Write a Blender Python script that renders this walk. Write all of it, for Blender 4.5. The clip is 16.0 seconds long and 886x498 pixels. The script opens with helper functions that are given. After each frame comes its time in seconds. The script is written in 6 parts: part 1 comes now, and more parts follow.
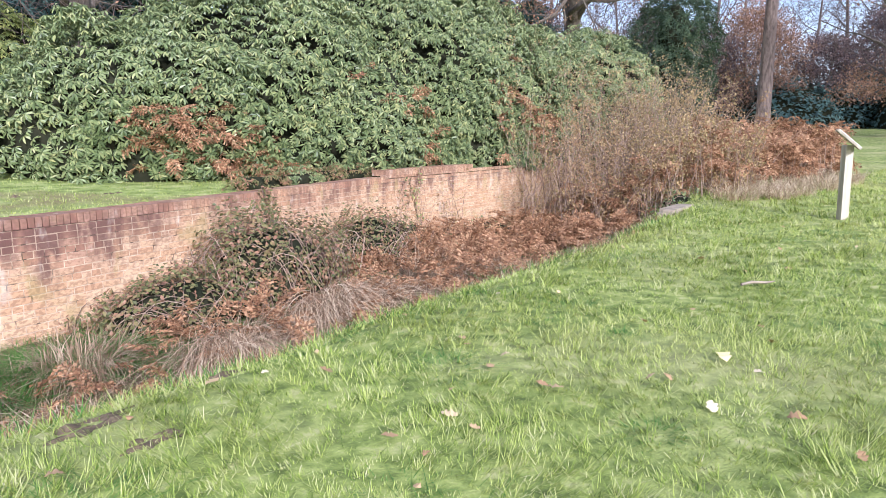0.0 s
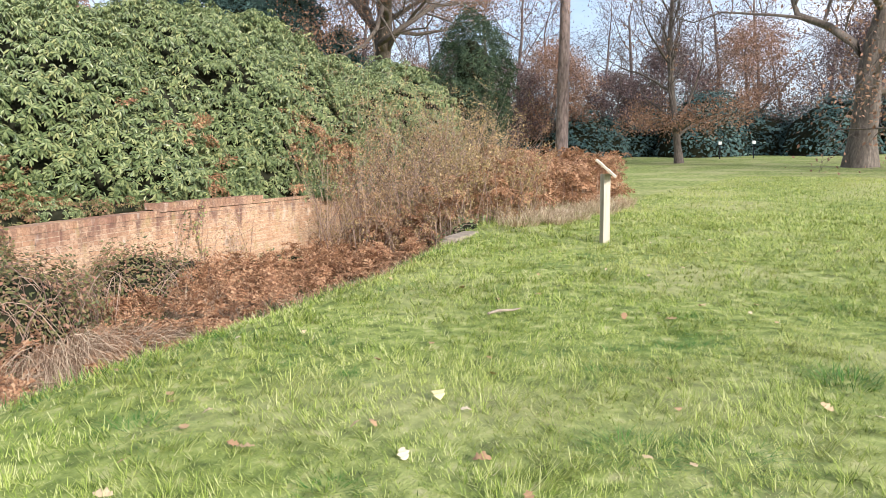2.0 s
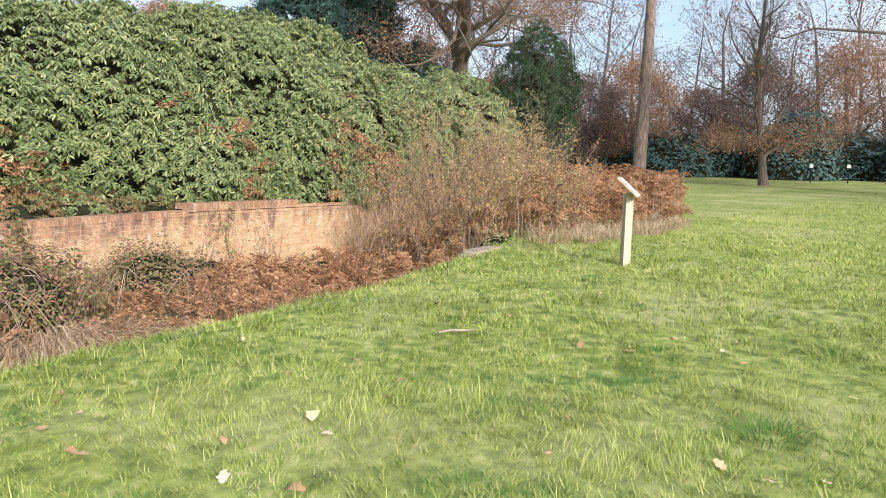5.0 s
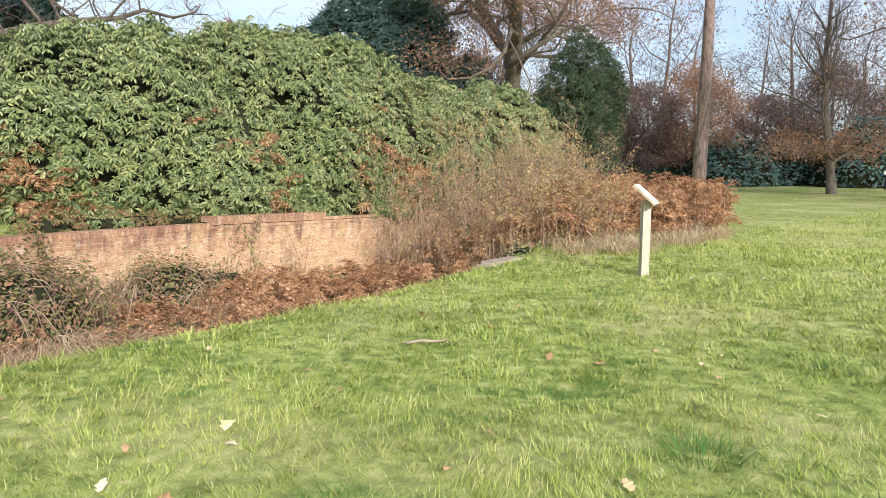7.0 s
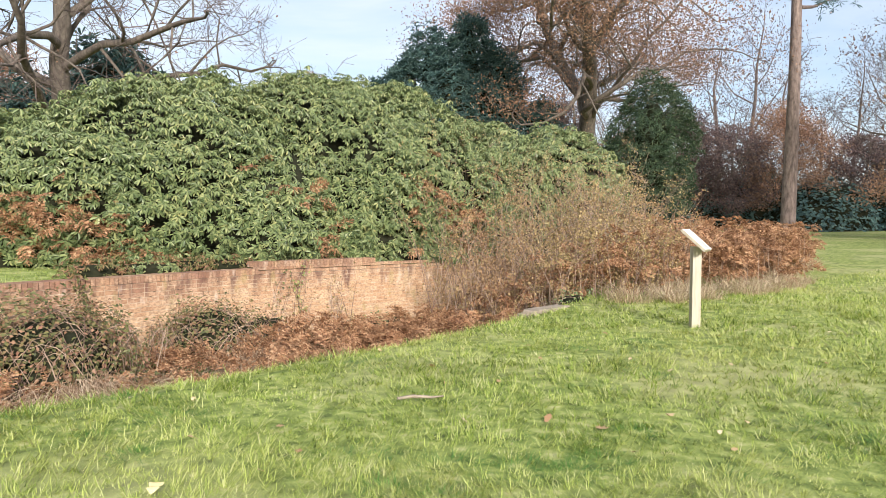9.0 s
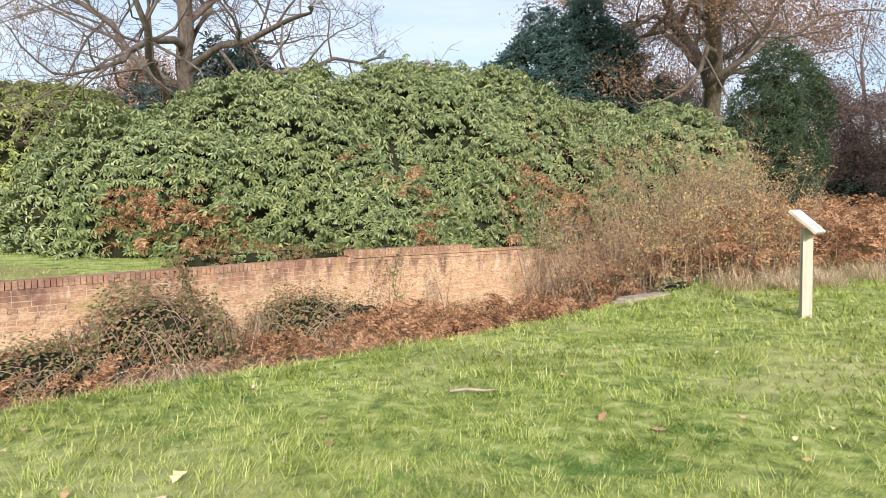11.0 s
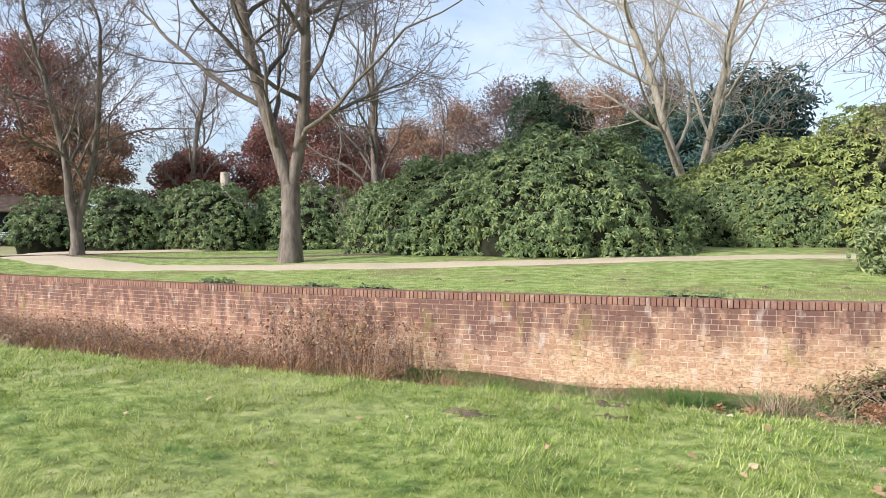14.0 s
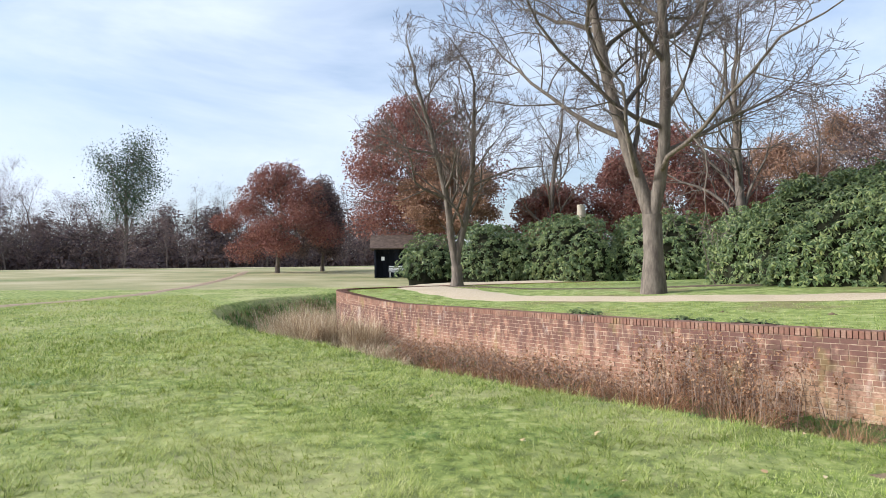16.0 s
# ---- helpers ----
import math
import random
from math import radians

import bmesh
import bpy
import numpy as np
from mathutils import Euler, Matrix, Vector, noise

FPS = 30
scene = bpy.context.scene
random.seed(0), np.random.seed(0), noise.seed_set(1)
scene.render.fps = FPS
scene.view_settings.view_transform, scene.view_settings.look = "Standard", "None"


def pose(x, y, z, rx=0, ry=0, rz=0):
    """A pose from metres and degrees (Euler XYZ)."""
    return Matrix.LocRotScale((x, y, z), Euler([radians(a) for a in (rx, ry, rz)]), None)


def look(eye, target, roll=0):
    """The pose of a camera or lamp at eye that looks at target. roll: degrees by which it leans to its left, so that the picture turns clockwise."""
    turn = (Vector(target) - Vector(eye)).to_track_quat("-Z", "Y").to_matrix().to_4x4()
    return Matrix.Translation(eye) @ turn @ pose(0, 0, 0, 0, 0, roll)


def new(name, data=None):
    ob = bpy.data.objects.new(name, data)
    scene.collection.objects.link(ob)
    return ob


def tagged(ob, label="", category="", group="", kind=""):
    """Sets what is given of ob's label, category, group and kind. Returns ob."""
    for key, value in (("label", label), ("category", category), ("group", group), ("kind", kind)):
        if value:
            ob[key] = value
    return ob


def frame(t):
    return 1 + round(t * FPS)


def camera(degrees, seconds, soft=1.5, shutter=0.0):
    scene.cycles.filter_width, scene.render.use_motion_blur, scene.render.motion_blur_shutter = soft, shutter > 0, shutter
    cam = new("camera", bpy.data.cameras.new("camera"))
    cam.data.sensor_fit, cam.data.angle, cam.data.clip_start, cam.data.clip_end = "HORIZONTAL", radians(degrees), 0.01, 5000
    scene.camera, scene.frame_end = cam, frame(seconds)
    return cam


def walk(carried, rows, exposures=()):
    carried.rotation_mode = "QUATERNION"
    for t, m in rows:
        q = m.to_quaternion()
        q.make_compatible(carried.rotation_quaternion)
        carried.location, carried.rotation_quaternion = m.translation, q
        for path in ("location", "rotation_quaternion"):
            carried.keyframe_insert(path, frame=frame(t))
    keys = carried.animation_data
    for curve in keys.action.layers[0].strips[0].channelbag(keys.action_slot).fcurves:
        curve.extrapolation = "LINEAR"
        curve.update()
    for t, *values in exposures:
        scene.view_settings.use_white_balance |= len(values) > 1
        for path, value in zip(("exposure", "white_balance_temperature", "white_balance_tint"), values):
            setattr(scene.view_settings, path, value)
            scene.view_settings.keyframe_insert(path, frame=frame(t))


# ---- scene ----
EXPOSURES = [(0, 0.66, 5500, 19), (1, 0.62, 5850, 17), (2.5, 0.60, 6150, 12), (4.5, 0.58, 6300, 10), (9, 0.53, 6400, 11), (12, 0.5, 6400, 12), (14.5, 0.55, 5950, 10), (16, 0.47, 5950, 10)]
cam = camera(64.31, 16.0, soft=0.8)
PATH = [
    (0, (-3.490, 1.868, 1.353), (2.877, 9.410, -0.251), -0.62),
    (0.5, (-3.352, 1.723, 1.349), (3.682, 8.669, -0.163), -0.56),
    (1, (-3.198, 1.655, 1.351), (4.382, 8.014, -0.104), -0.54),
    (1.5, (-2.978, 1.597, 1.361), (4.946, 7.542, -0.009), -0.58),
    (2, (-2.815, 1.536, 1.380), (5.233, 7.340, 0.133), -0.75),
    (2.5, (-2.721, 1.379, 1.389), (5.283, 7.267, 0.262), -0.72),
    (3, (-2.603, 1.194, 1.380), (5.295, 7.240, 0.349), -0.45),
    (3.5, (-2.402, 1.115, 1.357), (5.397, 7.297, 0.383), 0.04),
    (4, (-2.152, 1.090, 1.361), (5.553, 7.391, 0.402), 0.80),
    (4.5, (-2.040, 0.988, 1.383), (5.521, 7.455, 0.376), 1.23),
    (5, (-1.959, 0.817, 1.399), (5.367, 7.533, 0.296), 1.47),
    (7.5, (-1.078, 0.327, 1.353), (5.481, 7.834, 0.564), 0.74),
    (8, (-0.850, 0.327, 1.354), (5.560, 7.982, 0.800), 0.88),
    (8.5, (-0.662, 0.319, 1.360), (5.497, 8.188, 0.986), 0.78),
    (9, (-0.537, 0.196, 1.359), (5.272, 8.330, 1.058), 0.53),
    (11.3, (0.066, 0.048, 1.375), (3.990, 9.231, 0.865), -0.38),
    (11.5, (0.081, 0.016, 1.378), (3.673, 9.335, 0.873), -0.20),
    (12, (0.089, 0.009, 1.374), (2.257, 9.760, 0.901), -0.50),
    (12.5, (0.000, 0.000, 1.377), (-0.001, 9.993, 0.992), -0.55),
    (13, (-0.107, -0.032, 1.386), (-2.461, 9.682, 1.082), -0.49),
    (13.5, (-0.279, -0.110, 1.383), (-4.669, 8.872, 1.172), -0.28),
    (14, (-0.424, -0.187, 1.393), (-6.312, 7.894, 1.258), -0.12),
    (14.5, (-0.550, -0.246, 1.390), (-7.416, 7.024, 1.363), 0.08),
    (15, (-0.592, -0.298, 1.401), (-8.169, 6.228, 1.486), -0.09),
    (15.5, (-0.660, -0.290, 1.401), (-8.918, 5.347, 1.606), -0.38),
    (16, (-0.664, -0.333, 1.435), (-9.655, 4.034, 1.759), -0.84),
]
walk(cam, [(t, look(eye, target, roll)) for t, eye, target, roll in PATH], EXPOSURES)

# ---- light ----
world = bpy.data.worlds.new("sky")
scene.world = world
world.use_nodes = True
wn, wl = world.node_tree.nodes, world.node_tree.links
wn.clear()
SUN_EL, SUN_AZ = radians(24), radians(200)     # azimuth clockwise from +y
sky = wn.new("ShaderNodeTexSky")
sky.sky_type, sky.sun_disc = "NISHITA", False
sky.sun_elevation, sky.sun_rotation = SUN_EL, SUN_AZ
sky.air_density, sky.dust_density, sky.ozone_density = 1.0, 2.6, 1.5
coord = wn.new("ShaderNodeTexCoord")
stretch = wn.new("ShaderNodeMapping")
stretch.inputs["Scale"].default_value = (1.0, 1.0, 3.2)
stretch.inputs["Rotation"].default_value = (0.25, 0.1, 0.4)
cloud = wn.new("ShaderNodeTexNoise")
cloud.inputs["Scale"].default_value, cloud.inputs["Detail"].default_value, cloud.inputs["Roughness"].default_value = 1.9, 7, 0.55
cloud.inputs["Distortion"].default_value = 0.4
cramp = wn.new("ShaderNodeValToRGB")
cramp.color_ramp.elements[0].position, cramp.color_ramp.elements[1].position = 0.38, 0.66
cramp.color_ramp.elements[0].color, cramp.color_ramp.elements[1].color = (0.22, 0.22, 0.22, 1), (0.95, 0.95, 0.95, 1)
cmix = wn.new("ShaderNodeMix")
cmix.data_type = "RGBA"
cmix.inputs[7].default_value = (4.7, 5.0, 5.5, 1)
back = wn.new("ShaderNodeBackground")
back.inputs["Strength"].default_value = 0.15
wout = wn.new("ShaderNodeOutputWorld")
wl.new(coord.outputs["Generated"], stretch.inputs["Vector"])
wl.new(stretch.outputs["Vector"], cloud.inputs["Vector"])
wl.new(cloud.outputs["Fac"], cramp.inputs["Fac"])
wl.new(cramp.outputs["Color"], cmix.inputs[0])
wl.new(sky.outputs["Color"], cmix.inputs[6])
wl.new(cmix.outputs[2], back.inputs["Color"])
wl.new(back.outputs["Background"], wout.inputs["Surface"])
sun = new("sun", bpy.data.lights.new("sun", "SUN"))
sun.data.energy, sun.data.angle, sun.data.color = 4.0, radians(9.0), (1.0, 0.95, 0.87)
sun_dir = Vector((math.sin(SUN_AZ) * math.cos(SUN_EL), math.cos(SUN_AZ) * math.cos(SUN_EL), math.sin(SUN_EL)))
sun.matrix_world = look(sun_dir * 50, (0, 0, 0))

# ---- helpers of this scene ----
rs = np.random.RandomState(7)


def mesh_np(name, verts, quads=None, tris=None, smooth=False):
    """A mesh from arrays of vertices, four-cornered and three-cornered faces."""
    me = bpy.data.meshes.new(name)
    verts = np.asarray(verts, np.float32).reshape(-1, 3)
    quads = np.asarray(quads if quads is not None else [], np.int32).reshape(-1, 4)
    tris = np.asarray(tris if tris is not None else [], np.int32).reshape(-1, 3)
    me.vertices.add(len(verts))
    me.vertices.foreach_set("co", verts.ravel())
    me.loops.add(quads.size + tris.size)
    me.loops.foreach_set("vertex_index", np.r_[quads.ravel(), tris.ravel()].astype(np.int32))
    me.polygons.add(len(quads) + len(tris))
    me.polygons.foreach_set("loop_start", np.r_[np.arange(len(quads)) * 4, quads.size + np.arange(len(tris)) * 3].astype(np.int32))
    me.polygons.foreach_set("use_smooth", np.full(len(quads) + len(tris), bool(smooth)))
    me.update(calc_edges=True)
    me.validate()
    return me


class Soup:
    """Gathers many small pieces of geometry for one mesh."""

    def __init__(self):
        self.v, self.q, self.t, self.n = [], [], [], 0

    def add(self, v, q=None, t=None):
        v = np.asarray(v, float).reshape(-1, 3)
        if q is not None and len(q):
            self.q.append(np.asarray(q).reshape(-1, 4) + self.n)
        if t is not None and len(t):
            self.t.append(np.asarray(t).reshape(-1, 3) + self.n)
        self.v.append(v)
        self.n += len(v)

    def stamp(self, tv, tq, pos, rot, size):
        """The template tv, tq at every place, with rotations (n, 3, 3) and sizes."""
        pos, rot = np.asarray(pos), np.asarray(rot)
        if not len(pos):
            return
        size = np.broadcast_to(np.asarray(size, float), (len(pos),))
        v = np.einsum("nij,kj->nki", rot, tv) * size[:, None, None] + pos[:, None]
        q = np.asarray(tq)[None] + (np.arange(len(pos)) * len(tv))[:, None, None]
        self.add(v.reshape(-1, 3), q.reshape(-1, 4))

    def mesh(self, name, smooth=False):
        return mesh_np(name, np.concatenate(self.v) if self.v else np.zeros((0, 3)), np.concatenate(self.q) if self.q else None, np.concatenate(self.t) if self.t else None, smooth)


def part(name, mesh, material, parent, label=""):
    if isinstance(mesh, bmesh.types.BMesh):
        bm, mesh = mesh, bpy.data.meshes.new(name)
        bm.to_mesh(mesh)
        bm.free()
    ob = new(name, mesh)
    if material:
        mesh.materials.clear()
        mesh.materials.append(material)
    ob.parent = parent
    return tagged(ob, label) if label else ob


def thing(name, label, category, at=(0, 0, 0), group="", kind="", rz=0.0):
    ob = new(name)
    ob.matrix_world = pose(*at, 0, 0, rz)
    return tagged(ob, label, category, group, kind)


def unit(v):
    return v / np.maximum(np.linalg.norm(v, axis=-1, keepdims=True), 1e-9)


def frames_to(z, spin=None):
    """Rotations whose z axis points along each z, turned at random about it."""
    z = unit(np.asarray(z, float))
    h = np.where(np.abs(z[:, 2:]) > 0.95, [[1.0, 0, 0]], [[0, 0, 1.0]])
    x = unit(np.cross(h, z))
    y = np.cross(z, x)
    a = rs.uniform(0, 2 * np.pi, len(z)) if spin is None else spin
    c, s = np.cos(a)[:, None], np.sin(a)[:, None]
    return np.stack([c * x + s * y, c * y - s * x, z], -1)


def tube(soup, pts, radii, sides):
    """A round tapering rod along pts."""
    pts, radii = np.asarray(pts, float), np.asarray(radii, float)
    d = unit(np.gradient(pts, axis=0))
    h = np.where(np.abs(d[:, 2:]) > 0.9, [[1.0, 0, 0]], [[0, 0, 1.0]])
    x = unit(np.cross(h, d))
    y = np.cross(d, x)
    a = np.arange(sides) * 2 * np.pi / sides
    ring = np.cos(a)[None, :, None] * x[:, None] + np.sin(a)[None, :, None] * y[:, None]
    v = pts[:, None] + radii[:, None, None] * ring
    i, j = np.meshgrid(np.arange(len(pts) - 1), np.arange(sides), indexing="ij")
    k = (j + 1) % sides
    q = np.stack([i * sides + j, i * sides + k, (i + 1) * sides + k, (i + 1) * sides + j], -1)
    soup.add(v.reshape(-1, 3), q.reshape(-1, 4))


def box_bm(sx, sy, sz, at=(0, 0, 0), bevel=0.0, rot=None):
    bm = bmesh.new()
    bmesh.ops.create_cube(bm, size=1)
    bmesh.ops.scale(bm, vec=(sx, sy, sz), verts=bm.verts)
    if bevel:
        bmesh.ops.bevel(bm, geom=bm.edges[:], offset=bevel, segments=2, profile=0.6, affect="EDGES")
    if rot:
        bmesh.ops.transform(bm, matrix=rot, verts=bm.verts)
    bmesh.ops.translate(bm, vec=at, verts=bm.verts)
    return bm


# ---- materials ----
def material(name, ramp, scale=6.0, detail=4.0, rough=0.8, bump=0.0, bump_scale=60.0, island=0.0, obj_random=0.0, big=None, translucent=0.0, spec=0.3, stretch_z=1.0, coords="world"):
    """A node material: a ramp over noise at one scale, patches at a bigger one, spread from piece to piece, and a fine bump."""
    m = bpy.data.materials.new(name)
    m.use_nodes = True
    n, l = m.node_tree.nodes, m.node_tree.links
    n.clear()
    out, bsdf = n.new("ShaderNodeOutputMaterial"), n.new("ShaderNodeBsdfPrincipled")
    bsdf.inputs["Roughness"].default_value = rough
    bsdf.inputs["Specular IOR Level"].default_value = spec
    geo = n.new("ShaderNodeNewGeometry")
    mp = n.new("ShaderNodeMapping")
    mp.inputs["Scale"].default_value = (1, 1, stretch_z)
    if coords == "world":
        l.new(geo.outputs["Position"], mp.inputs["Vector"])
    else:
        tc = n.new("ShaderNodeTexCoord")
        l.new(tc.outputs["Object"], mp.inputs["Vector"])
    tex = n.new("ShaderNodeTexNoise")
    tex.inputs["Scale"].default_value, tex.inputs["Detail"].default_value = scale, detail
    tex.inputs["Roughness"].default_value = 0.6
    l.new(mp.outputs["Vector"], tex.inputs["Vector"])
    value = tex.outputs["Fac"]

    def mixed(a, b, amount):
        k = n.new("ShaderNodeMix")
        k.inputs[0].default_value = amount
        l.new(a, k.inputs[2])
        l.new(b, k.inputs[3])
        return k.outputs[0]

    if island:
        value = mixed(value, geo.outputs["Random Per Island"], island)
    if obj_random:
        info = n.new("ShaderNodeObjectInfo")
        value = mixed(value, info.outputs["Random"], obj_random)
    cr = n.new("ShaderNodeValToRGB")
    while len(cr.color_ramp.elements) < len(ramp):
        cr.color_ramp.elements.new(0.5)
    for e, (p, c) in zip(cr.color_ramp.elements, ramp):
        e.position, e.color = p, (*c, 1)
    l.new(value, cr.inputs["Fac"])
    colour = cr.outputs["Color"]
    if big:
        bscale, bcol, lo, hi, amount = big
        t2 = n.new("ShaderNodeTexNoise")
        t2.inputs["Scale"].default_value, t2.inputs["Detail"].default_value = bscale, 3
        l.new(mp.outputs["Vector"], t2.inputs["Vector"])
        r2 = n.new("ShaderNodeMapRange")
        r2.inputs[1].default_value, r2.inputs[2].default_value, r2.inputs[4].default_value = lo, hi, amount
        l.new(t2.outputs["Fac"], r2.inputs[0])
        mx = n.new("ShaderNodeMix")
        mx.data_type = "RGBA"
        mx.inputs[7].default_value = (*bcol, 1)
        l.new(r2.outputs[0], mx.inputs[0])
        l.new(colour, mx.inputs[6])
        colour = mx.outputs[2]
    l.new(colour, bsdf.inputs["Base Color"])
    if bump:
        t3 = n.new("ShaderNodeTexNoise")
        t3.inputs["Scale"].default_value, t3.inputs["Detail"].default_value = bump_scale, 5
        l.new(mp.outputs["Vector"], t3.inputs["Vector"])
        b = n.new("ShaderNodeBump")
        b.inputs["Strength"].default_value, b.inputs["Distance"].default_value = bump, 0.02
        l.new(t3.outputs["Fac"], b.inputs["Height"])
        l.new(b.outputs["Normal"], bsdf.inputs["Normal"])
    shader = bsdf.outputs["BSDF"]
    if translucent:
        tr = n.new("ShaderNodeBsdfTranslucent")
        l.new(colour, tr.inputs["Color"])
        ms = n.new("ShaderNodeMixShader")
        ms.inputs[0].default_value = translucent
        l.new(shader, ms.inputs[1])
        l.new(tr.outputs["BSDF"], ms.inputs[2])
        shader = ms.outputs["Shader"]
    l.new(shader, out.inputs["Surface"])
    return m


LAWN = material("lawn_soil_and_thatch", [(0.30, (0.07, 0.095, 0.022)), (0.44, (0.17, 0.22, 0.05)), (0.56, (0.29, 0.34, 0.09)), (0.72, (0.48, 0.45, 0.22))], 6.0, 12, 0.9, 0.45, 60, big=(0.40, (0.46, 0.42, 0.21), 0.46, 0.66, 0.55))
TURF = material("thin_terrace_turf", [(0.30, (0.10, 0.12, 0.03)), (0.46, (0.22, 0.28, 0.07)), (0.58, (0.33, 0.38, 0.13)), (0.72, (0.46, 0.41, 0.22))], 3.5, 10, 0.9, 0.6, 30, big=(0.55, (0.22, 0.165, 0.085), 0.55, 0.66, 0.7))
REED = material("bleached_reeds", [(0.2, (0.30, 0.21, 0.13)), (0.55, (0.54, 0.42, 0.27)), (0.85, (0.74, 0.63, 0.46))], 4, 3, 0.7, island=0.7, translucent=0.2)
BLADE = material("grass_blades", [(0.28, (0.065, 0.11, 0.016)), (0.40, (0.215, 0.305, 0.045)), (0.52, (0.39, 0.455, 0.10)), (0.64, (0.50, 0.525, 0.21)), (0.82, (0.66, 0.60, 0.39))], 4.0, 9, 0.5, island=0.38, translucent=0.24, big=(0.33, (0.52, 0.51, 0.18), 0.46, 0.66, 0.4))
TUFT = material("lush_grass_blades", [(0.2, (0.05, 0.14, 0.025)), (0.6, (0.10, 0.24, 0.04)), (0.9, (0.2, 0.34, 0.08))], 3, 3, 0.5, island=0.6, translucent=0.25)
STRAW = material("dead_grass_straw", [(0.2, (0.20, 0.125, 0.08)), (0.55, (0.41, 0.29, 0.19)), (0.85, (0.62, 0.50, 0.36))], 4, 3, 0.7, island=0.7, translucent=0.15)
BRACKEN = material("dead_bracken", [(0.15, (0.12, 0.055, 0.032)), (0.5, (0.35, 0.18, 0.092)), (0.8, (0.54, 0.35, 0.205)), (0.95, (0.64, 0.50, 0.35))], 3, 4, 0.75, island=0.55, translucent=0.2)
RHODO = material("rhododendron_leaves", [(0.12, (0.06, 0.092, 0.036)), (0.40, (0.15, 0.20, 0.08)), (0.66, (0.245, 0.295, 0.125)), (0.84, (0.37, 0.38, 0.165)), (0.97, (0.54, 0.46, 0.15))], 1.1, 4, 0.40, island=0.62, translucent=0.15, spec=0.5)
RHODO_PALE = material("pale_rhododendron_leaves", [(0.1, (0.09, 0.13, 0.04)), (0.5, (0.23, 0.28, 0.08)), (0.85, (0.42, 0.43, 0.14))], 0.5, 3, 0.45, island=0.6, translucent=0.15, spec=0.5)
RHODO_DARK = material("dark_evergreen_leaves", [(0.1, (0.05, 0.09, 0.04)), (0.45, (0.125, 0.18, 0.07)), (0.75, (0.25, 0.30, 0.115)), (0.97, (0.46, 0.45, 0.19))], 0.9, 4, 0.42, island=0.62, translucent=0.12, spec=0.45)
IVY = material("ivy_leaves", [(0.1, (0.018, 0.04, 0.022)), (0.55, (0.045, 0.08, 0.04)), (0.9, (0.12, 0.16, 0.075))], 1.0, 3, 0.5, island=0.65, spec=0.35)
# needle colour lightened to carry the haze of distance
CONIFER = material("dark_hazed_conifer_needles", [(0.2, (0.025, 0.06, 0.06)), (0.6, (0.06, 0.115, 0.105)), (0.9, (0.11, 0.175, 0.145))], 1.0, 3, 0.6, island=0.6)
# near-black stands in for the shade deep between the leaves
CORE = material("bush_inner_shade", [(0.3, (0.012, 0.016, 0.009)), (0.7, (0.035, 0.034, 0.02))], 5, 4, 0.95, spec=0.1)
BARK = material("grey_brown_bark", [(0.25, (0.07, 0.055, 0.047)), (0.5, (0.145, 0.12, 0.10)), (0.75, (0.25, 0.21, 0.175))], 9, 6, 0.9, 0.6, 45, stretch_z=0.25)
BARK_PALE = material("pale_bark", [(0.25, (0.22, 0.18, 0.14)), (0.55, (0.40, 0.35, 0.28)), (0.8, (0.55, 0.50, 0.42))], 7, 6, 0.85, 0.4, 40, stretch_z=0.3)
BARK_PINE = material("pine_bark_plates", [(0.3, (0.09, 0.07, 0.065)), (0.5, (0.24, 0.18, 0.16)), (0.75, (0.40, 0.31, 0.27))], 5, 6, 0.9, 0.9, 20, stretch_z=0.3)
TWIG = material("bare_twigs", [(0.3, (0.085, 0.065, 0.058)), (0.7, (0.20, 0.155, 0.135))], 2, 3, 0.9)
OAKLEAF = material("brown_oak_leaves", [(0.15, (0.15, 0.085, 0.055)), (0.5, (0.31, 0.18, 0.12)), (0.85, (0.48, 0.30, 0.195))], 0.35, 4, 0.75, island=0.5, translucent=0.25)
REDLEAF = material("red_brown_leaves", [(0.15, (0.11, 0.045, 0.042)), (0.5, (0.24, 0.10, 0.082)), (0.85, (0.38, 0.20, 0.145))], 0.35, 4, 0.75, island=0.5, translucent=0.25)
HAZEWOOD = material("purple_brown_twig_masses", [(0.15, (0.07, 0.05, 0.055)), (0.5, (0.15, 0.11, 0.11)), (0.85, (0.27, 0.18, 0.15))], 0.3, 3, 0.9, island=0.6, translucent=0.15)
FIELD = material("dry_field_grass", [(0.3, (0.17, 0.20, 0.07)), (0.5, (0.33, 0.30, 0.15)), (0.7, (0.50, 0.42, 0.27))], 0.12, 10, 0.9, 0.5, 30)
OCHRE = material("ochre_thicket_leaves", [(0.1, (0.15, 0.13, 0.05)), (0.4, (0.31, 0.235, 0.10)), (0.7, (0.46, 0.34, 0.17)), (0.97, (0.66, 0.54, 0.28))], 0.8, 3, 0.7, island=0.6, translucent=0.25, big=(0.45, (0.36, 0.20, 0.125), 0.45, 0.62, 0.6))
BRAMBLE = material("bramble_leaves", [(0.1, (0.05, 0.065, 0.026)), (0.4, (0.15, 0.15, 0.055)), (0.6, (0.22, 0.17, 0.075)), (0.75, (0.25, 0.125, 0.08)), (0.95, (0.42, 0.27, 0.17))], 2.2, 4, 0.5, island=0.72, translucent=0.12)
STEM = material("bramble_and_thicket_stems", [(0.3, (0.17, 0.11, 0.085)), (0.7, (0.42, 0.31, 0.235))], 3, 3, 0.8, island=0.6)
